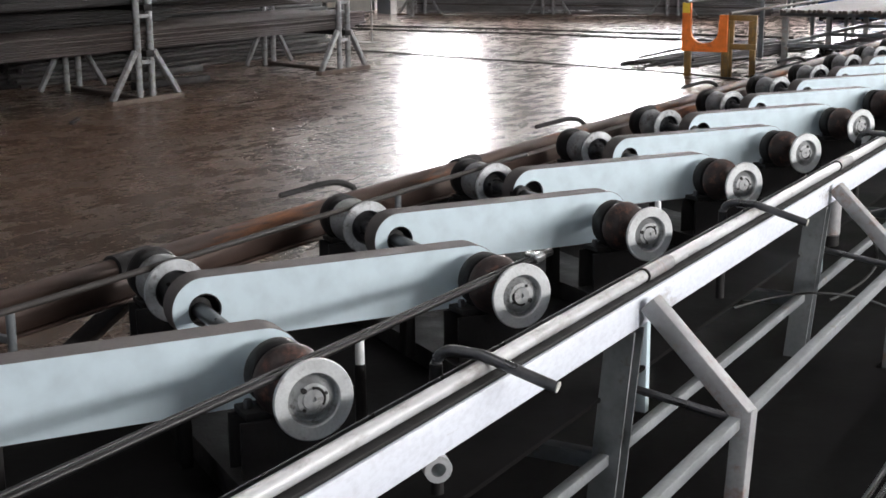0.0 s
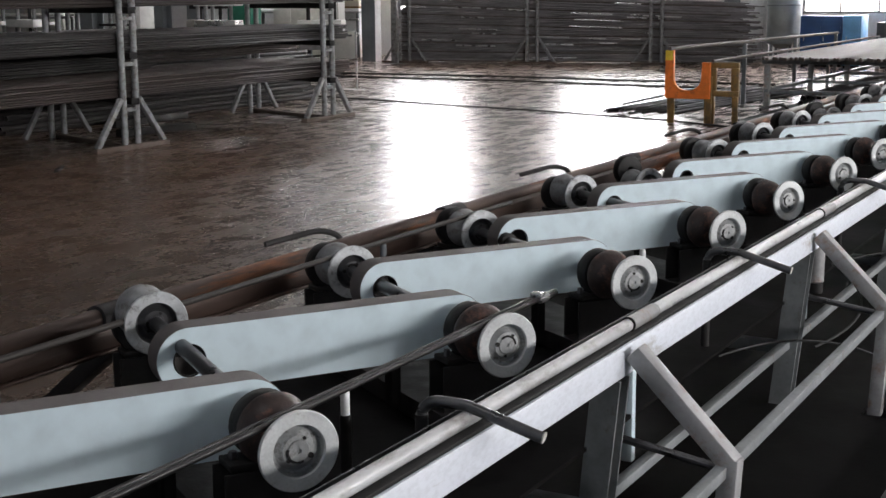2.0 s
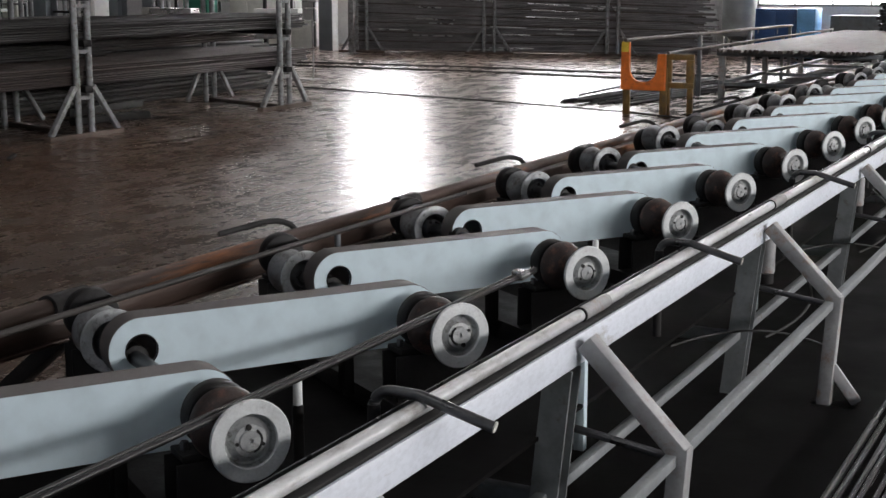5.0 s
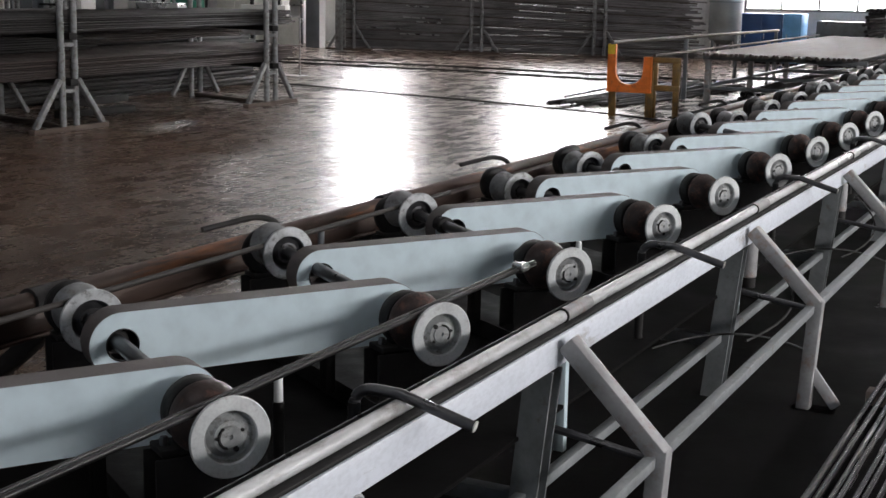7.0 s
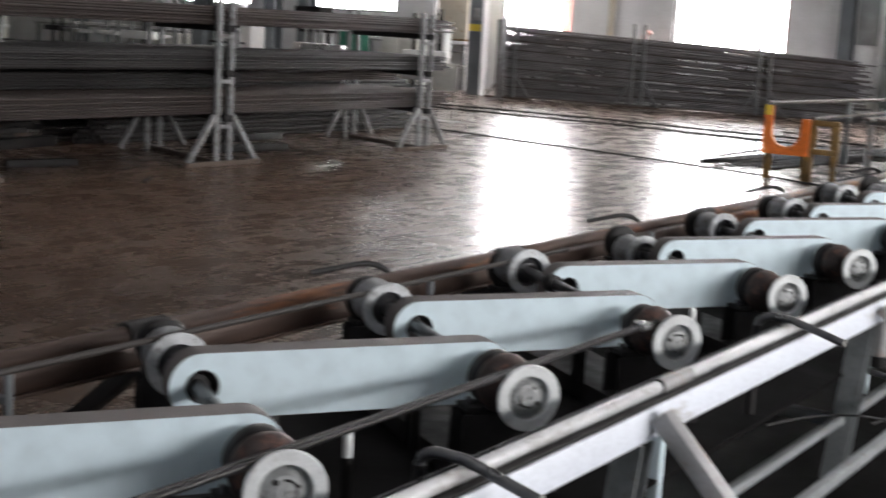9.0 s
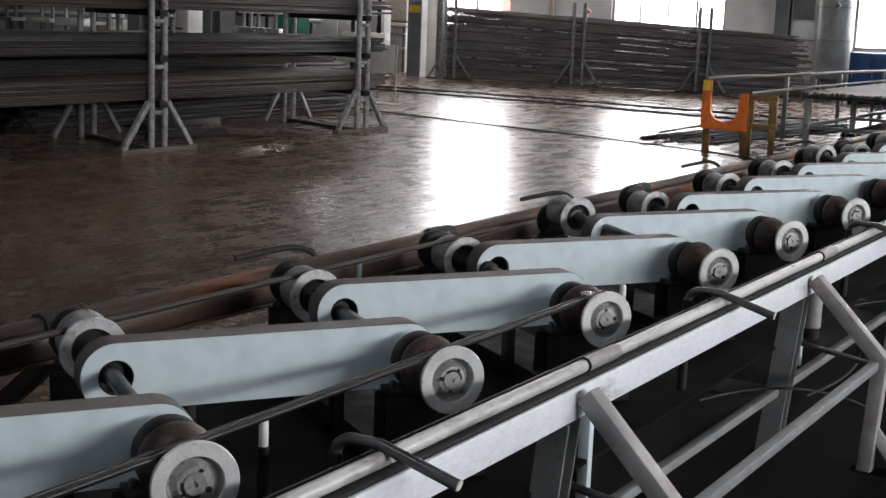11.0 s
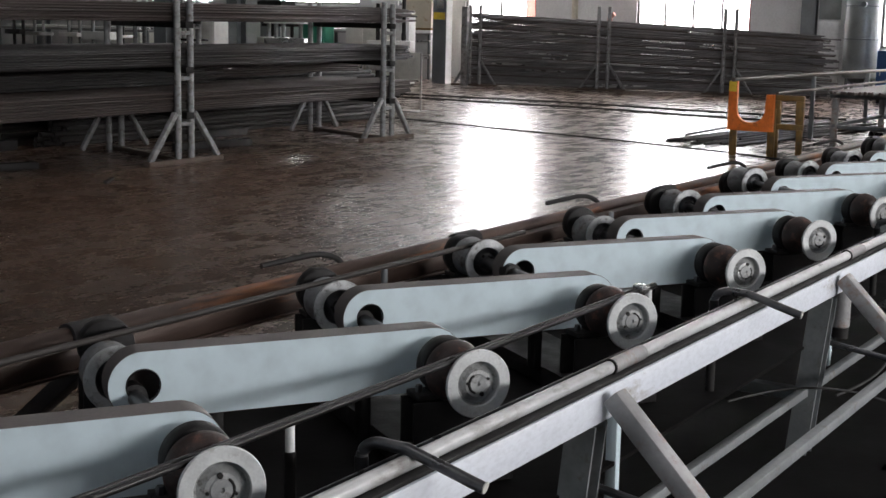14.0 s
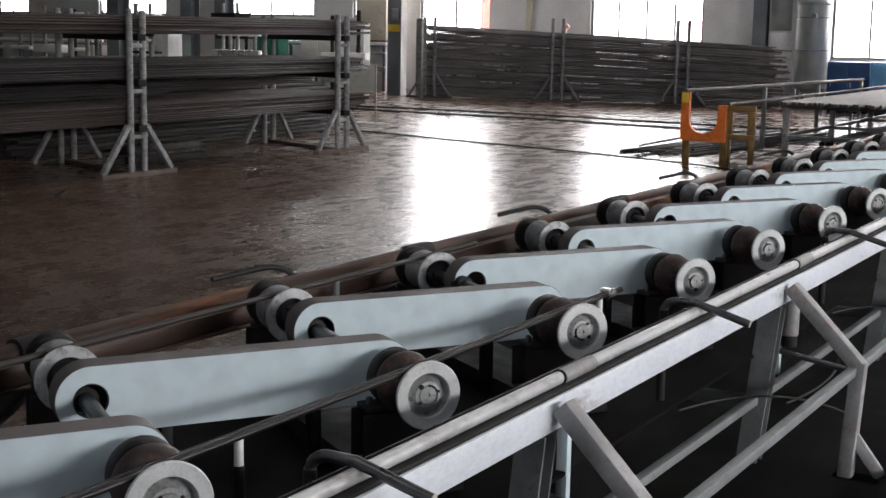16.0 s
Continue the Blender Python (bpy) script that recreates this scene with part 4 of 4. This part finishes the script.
tagged(part("tool_box", bm, M_RED, m=pose(-8.9, 3.33, 0.601, 0, 0, 20)), "small red tool box on the welding machine", "tool box")
rnd = random.Random(9)
for cx, cy, n, rad in ((-9.1, 2.35, 7, 0.32), (-7.95, 2.6, 5, 0.4)):
    bm = bmnew()
    pts = []
    for i in range(n * 14):
        a = 2 * math.pi * i / 14
        r = rad * (0.75 + 0.3 * rnd.random())
        pts.append((cx + r * math.cos(a), cy + r * 0.8 * math.sin(a), 0.025 + 0.02 * (i / 14) * (1.6 if n == 7 else 0.6) + 0.015 * rnd.random()))
    rod(bm, pts, 0.017, 7)
    tagged(part("cable_coil", bm, M_RUBBER), "tangled coil of black welding cable on the floor", "cable coil")
bm = bmnew()
rod(bm, [(-8.0, 2.9, 0.02)] + curve_points((-7.9, 3.1, 0.02), (-7.5, 3.6, 0.02), (-8.1, 4.0, 0.02), 12), 0.017, 8)
tagged(part("floor_cable", bm, M_RUBBER), "black cable lying across the concrete floor", "cable", "floor cables")

# ---- stack of bars before the far windows ----
A, B = Vector((-17.2, 26.0, 0)), Vector((-7.9, 28.0, 0))
run = (B - A).normalized()
side = Vector((-run.y, run.x, 0))
rnd = random.Random(21)
stack = empty("bar_stack")
tagged(stack, "tall dark stack of long steel bars before the windows", "bar stack")
LEN = (B - A).length
for j in range(46):
    for i in range(3):
        off = i * 0.3 + rnd.uniform(-0.035, 0.035)
        a, b = rnd.uniform(1.0, 1.12), LEN + rnd.uniform(-0.5, 0.5)
        z = 0.06 + j * 0.0385
        bm = bmnew()
        pts = []
        for c in range(5):
            t = c / 4
            p = A + run * (a + (b - a) * t) + side * off
            pts.append((p.x, p.y, z * (1 - 0.21 * t) - 0.01 * math.sin(7 * t + j)))
        rod(bm, pts, 0.02, 6)
        part("bar", bm, M_HAZY_STACK if (i + j) % 6 else M_DULLBAR, stack)
for i in range(22):
    t = rnd.uniform(0.12, 0.9)
    p = A + run * ((B - A).length * t) - side * 0.05
    z = rnd.uniform(0.1, 1.7) * (1 - 0.21 * t)
    ln = rnd.uniform(0.2, 1.3)
    bm = bmnew()
    d = Vector((run.x * ln, run.y * ln, -0.04 * z * ln))
    tube(bm, p + Vector((0, 0, z)), p + Vector((0, 0, z)) + d, 0.017, 8)
    tagged(part("bright_bar", bm, M_BARLIGHT), "short bright bar end in the dark stack", "steel bar", "bright bars in the stack")


def make_far_stand():
    root = empty("stack_stand")
    for x in (-0.13, 0.13):
        bm = bmnew()
        tube(bm, (x, 0, 0), (x, 0, 2.0), 0.045, 12)
        part("upright", bm, M_STAND, root)
    for s_ in (-1, 1):
        bm = bmnew()
        beam(bm, (0.55 * s_, 0, 0.03), (0.16 * s_, 0, 0.62), 0.06, 0.06, 0.006)
        part("brace", bm, M_STAND, root)
    for z in (0.45, 0.95, 1.45):
        bm = bmnew()
        beam(bm, (-0.13, 0, z), (0.13, 0, z), 0.05, 0.05, 0.006)
        part("link", bm, M_STAND, root)
    bm = bmnew()
    box(bm, (-0.6, -0.05, 0), (0.6, 0.05, 0.05), bevel=0.006)
    part("base_beam", bm, M_BASE, root)
    return tagged(root, "grey stand with splayed braces holding the bar stack", "rack stand", "stands of the far stack")


fs = make_far_stand()
ang = math.degrees(math.atan2(run.y, run.x))
for i, d in enumerate((1.3, 4.57, 7.58)):
    p = A + run * d - side * 0.16
    mm = pose(p.x, p.y, 0, 0, 0, ang)
    if i == 0:
        fs.matrix_basis = mm
    else:
        copy_thing(fs, mm)


# ---- columns, tank, cabinets at the far wall ----
def column(x, y, w, d, name="hall_column"):
    root = empty(name, pose(x, y, 0))
    bm = bmnew()
    box(bm, (-w / 2, -d / 2, 0), (w / 2, -d / 2 + 0.03, HZ - 0.005))
    box(bm, (-w / 2, d / 2 - 0.03, 0), (w / 2, d / 2, HZ - 0.005))
    box(bm, (-0.02, -d / 2 + 0.031, 0), (0.02, d / 2 - 0.031, HZ - 0.005))
    part("profile", bm, M_COL, root, smooth=False)
    return tagged(root, "blue-grey painted steel hall column", "column", "hall columns")


c = column(-17.18, 26.6, 0.4, 0.28)
# the column's lit side, its brightness put into a pale plate
bm = bmnew()
box(bm, (0.2, -0.138, 0.0), (0.212, 0.138, HZ - 0.01))
part("lit_side", bm, M_WALL, c, "column side coloured pale for the light falling on it", smooth=False)
bm = bmnew()
box(bm, (-0.17, -0.152, 1.62), (0.17, -0.142, 1.8))
part("band", bm, M_YEL2, c, "yellow warning band", smooth=False)
bm = bmnew()
box(bm, (-0.06, -0.18, 1.9), (0.14, -0.142, 2.2), bevel=0.01)
part("switch_box", bm, M_PALE, c, "small pale switch box")
for x, y in ((-33.2, 27.5), (-24.9, 27.5), (-23.2, 27.0), (-22.4, 22.0)):
    column(x, y, 0.4, 0.4)
bm = bmnew()
box(bm, (-8.3, 29.25, 0), (-7.58, 29.9, HZ - 0.01), bevel=0.01)
pier = part("wall_pier", bm, M_WALL)
for z0, z1 in ((0.05, 1.08), (1.14, 1.74), (1.8, 3.2), (3.26, 5.2)):
    bm = bmnew()
    box(bm, (-8.26, 29.225, z0), (-7.74, 29.249, z1), bevel=0.006)
    part("panel", bm, M_TANK if z0 > 1.75 else M_WALL, pier)
tagged(pier, "grey boxed wall pier with riveted panels beside the tank", "pier")
column(-8.5, 29.3, 0.34, 0.3)
bm = bmnew()
tube(bm, (-15.06, 29.85, 0), (-15.06, 29.85, HZ - 0.01), 0.085, 16)
tagged(part("wall_pipe", bm, M_CASING), "beige vertical pipe against the hall wall", "pipe")
bm = bmnew()
tube(bm, (-13.75, 29.3, 0), (-13.75, 29.3, 1.75), 0.07, 14)
tube(bm, (-13.75, 29.3, 1.75), (-13.62, 29.3, 1.85), 0.06, 14)
tagged(part("hydrant_pipe", bm, M_PINK), "faded red stand pipe before the hall wall", "pipe")
tk = empty("tank", pose(-7.08, 28.75, 0))
bm = bmnew()
lathe(bm, [(0, 0.35), (0.2, 0.38), (0.385, 0.48), (0.4, 0.52), (0.4, 2.4), (0.415, 2.42), (0.415, 2.46), (0.36, 2.54), (0.18, 2.62), (0, 2.64)], 40)
part("shell", bm, M_TANK, tk)
for z in (1.35, 2.1):
    bm = bmnew()
    lathe(bm, [(0.401, z), (0.408, z + 0.005), (0.408, z + 0.03), (0.401, z + 0.035)], 40)
    part("weld_seam", bm, M_GREY, tk)
for a in (45, 135, 225, 315):
    bm = bmnew()
    x, y = 0.32 * math.cos(radians(a)), 0.32 * math.sin(radians(a))
    beam(bm, (x, y, 0), (x, y, 0.6), 0.07, 0.07, 0.006)
    part("leg", bm, M_GREY, tk)
bm = bmnew()
tube(bm, (0.12, -0.47, 2.15), (0.12, -0.36, 2.15), 0.06, 16)
part("nozzle", bm, M_GREY, tk)
tagged(tk, "tall grey cylindrical air tank on short legs", "tank")


def cabinet(name, x, y, w, d, h, material, label, doors=2):
    root = empty(name, pose(x, y, 0))
    bm = bmnew()
    box(bm, (-w / 2, -d / 2, 0.06), (w / 2, d / 2, h), bevel=0.012)
    part("body", bm, material, root)
    bm = bmnew()
    box(bm, (-w / 2 + 0.03, -d / 2 + 0.03, 0), (w / 2 - 0.03, d / 2 - 0.03, 0.06))
    part("plinth", bm, M_BLACK, root)
    for i in range(doors):
        dw = (w - 0.06) / doors
        bm = bmnew()
        box(bm, (-w / 2 + 0.03 + i * dw + 0.01, -d / 2 - 0.014, 0.12), (-w / 2 + 0.03 + (i + 1) * dw - 0.01, -d / 2 - 0.001, h - 0.06), bevel=0.004)
        dr = part("door", bm, material, root)
        bm = bmnew()
        box(bm, (-w / 2 + 0.03 + i * dw + 0.05, -d / 2 - 0.03, h * 0.5), (-w / 2 + 0.03 + i * dw + 0.07, -d / 2 - 0.015, h * 0.5 + 0.12), bevel=0.003)
        part("handle", bm, M_BARLIGHT, dr)
    return tagged(root, label, "cabinet")


cabinet("machine_cabinet", -5.98, 28.2, 0.94, 0.8, 1.13, M_BLUE, "dark blue steel machine cabinet under the window")
cabinet("machine_cabinet", -5.2, 27.7, 0.4, 0.7, 1.15, M_SKYBLUE, "light blue steel cabinet under the window", 1)
cabinet("machine_cabinet", -3.6, 27.9, 2.2, 0.8, 1.0, M_GREY, "low grey machine cabinet under the window")
# control cabinets and machines behind the racks
cc = cabinet("control_cabinet", -16.98, 24.6, 0.44, 0.3, 1.66, M_BRIGHT, "white control cabinet with a meter near the column", 1)
bm = bmnew()
box(bm, (0.02, -0.178, 1.12), (0.16, -0.166, 1.28), bevel=0.004)
part("meter", bm, M_BLACK, cc, "dark square meter")
bm = bmnew()
box(bm, (-0.19, -0.172, 0.14), (0.19, -0.165, 0.95), bevel=0.003)
part("lower_panel", bm, M_WALL, cc, "grey lower panel")
# cream machine casing against the far wall, and a lone post
mc = empty("machine_casing", pose(-19.0, 28.6, 0))
for lo, hi, mt, nm in (((-0.55, -0.4, 0.0), (0.42, 0.4, 1.32), M_WALL, "base_casing"), ((-0.55, -0.38, 1.38), (0.42, 0.4, 3.6), M_CASING, "hood"), ((-0.56, -0.39, 1.321), (0.43, 0.4, 1.379), M_YELLOW, "stripe")):
    bm = bmnew()
    box(bm, lo, hi, bevel=0.012)
    part(nm, bm, mt, mc)
for z in (0.55, 0.62, 1.0):
    bm = bmnew()
    tube(bm, (-0.5, -0.5, z), (0.45, -0.46, z + 0.03), 0.025, 10)
    part("pipe", bm, M_BARLIGHT, mc, "bright pipe")
tagged(mc, "cream machine casing with a dirty yellow stripe", "machine")
bm = bmnew()
box(bm, (-15.92, 25.5, 0.0), (-15.76, 25.62, 1.95), bevel=0.01)
box(bm, (-16.02, 25.4, 0.0), (-15.66, 25.72, 0.02), bevel=0.004)
tagged(part("steel_post", bm, M_STAND), "lone grey steel post before the bar stack", "post")
cabinet("control_cabinet", -22.0, 27.6, 0.8, 0.5, 1.7, M_GREEN, "dark green control cabinet behind the racks", 1)
cabinet("control_cabinet", -20.4, 27.9, 1.2, 0.6, 1.5, M_OFFWHITE, "off-white control cabinet behind the racks", 2)
cabinet("control_cabinet", -25.0, 26.4, 1.0, 0.6, 1.75, M_BRIGHT, "white control cabinet behind the racks", 2)
cabinet("control_cabinet", -29.6, 27.8, 1.6, 0.6, 1.35, M_OFFWHITE, "off-white control cabinet behind the racks", 2)
cabinet("control_cabinet", -36.0, 26.0, 1.4, 0.6, 1.5, M_OFFWHITE, "off-white control cabinet behind the racks", 2)
# light work tables with stacked stock in the back
for x, y, ln, h in ((-27.0, 23.5, 6.0, 1.2), (-34.0, 22.0, 6.5, 1.15), (-19.3, 25.6, 2.6, 0.5), (-20.5, 28.6, 4.0, 1.25), (-42.0, 16.0, 6.0, 1.2)):
    t = empty("work_table", pose(x, y, 0))
    bm = bmnew()
    box(bm, (-ln / 2, -0.5, h - 0.06), (ln / 2, 0.5, h), bevel=0.008)
    part("table_top", bm, M_PALE, t)
    for lx in (-ln / 2 + 0.1, 0, ln / 2 - 0.1):
        for ly in (-0.42, 0.42):
            bm = bmnew()
            beam(bm, (lx, ly, 0), (lx, ly, h - 0.06), 0.07, 0.07, 0.005)
            part("leg", bm, M_GREY, t)
    tagged(t, "long pale steel work table behind the racks", "table", "work tables in the back")
    for i in range(4):
        bm = bmnew()
        tube(bm, (x - ln * 0.45, y - 0.3 + i * 0.18, h + 0.034), (x + ln * 0.42, y - 0.3 + i * 0.18, h + 0.034), 0.032, 10)
        tagged(part("tube_stock", bm, M_BARLIGHT if i % 2 else M_BRIGHT), "bright steel tube lying on a work table", "tube", "tubes on the tables")

# ---- bar table and cradle at the conveyor's far end ----
cr = empty("bar_cradle", pose(-4.235, 13.75, 0))
bm = bmnew()
out = [(-0.3, 0.33), (0.3, 0.33), (0.3, 0.8), (0.2, 0.8), (0.19, 0.64)] + [(0.19 * math.cos(radians(a)), 0.6 + 0.17 * math.sin(radians(a))) for a in range(0, -181, -15)] + [(-0.19, 0.64), (-0.19, 0.95), (-0.3, 0.95)]
rings = []
for y in (-0.03, 0.03):
    vs = [bm.verts.new((x, y, z)) for x, z in out]
    bmesh.ops.triangle_fill(bm, use_beauty=True, edges=[bm.edges.new((vs[i], vs[(i + 1) % len(vs)])) for i in range(len(vs))])
    rings.append(vs)
for i in range(len(out)):
    j = (i + 1) % len(out)
    bm.faces.new((rings[0][i], rings[0][j], rings[1][j], rings[1][i]))
part("cradle_plate", bm, M_ORANGE, cr, "bright orange u-shaped plate", smooth=False)
for x in (-0.245, 0.26):
    bm = bmnew()
    beam(bm, (x, 0.06, 0), (x, 0.06, 0.62), 0.09, 0.05, 0.005)
    part("leg", bm, M_YELLOW, cr)
# upper end of the left horn coloured yellow
bm = bmnew()
box(bm, (-0.3, -0.033, 0.82), (-0.2, 0.033, 0.951), bevel=0.002)
part("tip", bm, M_YEL2, cr, "yellow tip")
tagged(cr, "orange u-shaped bar cradle on short legs", "cradle")
yf = empty("cradle_frame", pose(-3.79, 13.85, 0))
for lo, hi in (((-0.2, 0, 0.36), (0.2, 0.06, 0.43)), ((-0.2, 0, 0.725), (0.2, 0.06, 0.795)), ((-0.2, 0, 0.431), (-0.1, 0.06, 0.724)), ((0.1, 0, 0.431), (0.2, 0.06, 0.724)), ((-0.19, 0, 0), (-0.12, 0.06, 0.359)), ((0.12, 0, 0), (0.19, 0.06, 0.359))):
    bm = bmnew()
    box(bm, lo, hi, bevel=0.006)
    part("frame_member", bm, M_YELLOW, yf)
tagged(yf, "dirty yellow square frame beside the cradle", "frame")
bm = bmnew()
tube(bm, (-4.44, 13.6, 0.977), (-4.52, 23.15, 0.905), 0.026, 14)
tagged(part("guide_tube", bm, M_DULLBAR), "long dull brown steel tube resting on the cradle", "tube")
for y in (17.0, 20.0, 23.0):
    bm = bmnew()
    beam(bm, (-4.44 - 0.0084 * (y - 13.6), y, 0), (-4.44 - 0.0084 * (y - 13.6), y, 0.95 - 0.0075 * (y - 13.6)), 0.06, 0.06, 0.006)
    tagged(part("tube_post", bm, M_GREY), "grey post under the long tube", "post", "posts under the tube")
for y in (20.0, 23.9):
    bm = bmnew()
    beam(bm, (-3.93, y, 0), (-3.93, y, 0.8), 0.05, 0.05, 0.006)
    tagged(part("tube_post", bm, M_GREY), "grey post under the long tube", "post", "posts under the tube")
bm = bmnew()
tube(bm, (-3.92, 13.8, 0.816), (-3.92, 24.0, 0.816), 0.02, 12)
tagged(part("guide_tube", bm, M_DULLBAR), "dark steel tube beside the bar table", "tube")
tb = empty("bar_table", pose(-0.09, 0, 0))
for y in (15.95, 18.4, 20.9, 23.4):
    for x in (-3.72, -1.6):
        bm = bmnew()
        beam(bm, (x, y, 0), (x, y, 0.68), 0.08, 0.08, 0.006)
        part("leg", bm, M_PALE, tb)
    bm = bmnew()
    beam(bm, (-3.8, y, 0.712), (-1.5, y, 0.712), 0.06, 0.06, 0.006)
    part("cross_beam", bm, M_GREY, tb)
    bm = bmnew()
    beam(bm, (-3.72, y, 0.28), (-1.6, y, 0.28), 0.05, 0.05, 0.006)
    part("lower_tie", bm, M_GREY, tb)
for x in (-3.72, -1.6):
    bm = bmnew()
    beam(bm, (x, 15.9, 0.3), (x, 23.5, 0.3), 0.05, 0.05, 0.006)
    part("side_tie", bm, M_GREY, tb)
tagged(tb, "grey steel table carrying finished bars", "table")
rnd = random.Random(5)
for i in range(44):
    bm = bmnew()
    x = -3.79 + i * 0.049
    tube(bm, (x, 15.6 + rnd.uniform(-0.15, 0.15), 0.768), (x + rnd.uniform(-0.01, 0.01), 24.5 + rnd.uniform(-0.3, 0.3), 0.768), 0.0235, 10)
    tagged(part("finished_bar", bm, M_DULLBAR), "dull straight steel bar lying on the table", "steel bar", "bars on the table")
rnd = random.Random(6)
for i in range(26):
    x = -4.85 - rnd.random() * 1.25
    y = 14.6 + rnd.random() * 1.0
    bm = bmnew()
    z = 0.02 + 0.022 * (i % 3)
    a = rnd.uniform(-0.12, 0.1)
    tube(bm, (x, y, z), (x + 5.0 * math.sin(a) + 0.4, y + 5.0 * math.cos(a), z), 0.018, 9)
    tagged(part("loose_bar", bm, M_STOCK), "loose dark bar lying in a pile on the floor", "steel bar", "loose bars on the floor")
for y0, nm in ((24.8, "dark pile of steel stock behind the bar table"),):
    tagged(make_bundle("stock_pile", -3.2, -0.6, 0.0, 1.35, y0, y0 + 2.2, 31, M_STOCK, 0.04, 0.0), nm, "stock pile", kind="stuff")


tagged(make_bundle("stock_pile", -3.45, -1.85, 0.013, 0.23, 16.3, 23.6, 33, M_STOCK, 0.04, 0.0), "dark pile of bar stock on the floor under the table", "stock pile", kind="stuff")

# ---- movement ----
SPIN = 80.0
BAR_SPEED = 0.068


def motions():
    times = [i * 0.8 for i in range(21)]
    for k, shaft in SHAFTS:
        start = {0: -120, -1: 75}.get(k, (k * 47) % 360)
        walk(shaft, [(t, unit_frame(k) @ pose(0, 0, 0, 0, 0, start + SPIN * t)) for t in times])
    walk(feed_bar, [(t, pose(-0.062, 0.2 + BAR_SPEED * t, 0.803)) for t in (0.0, 8.0, 16.0)])


motions()
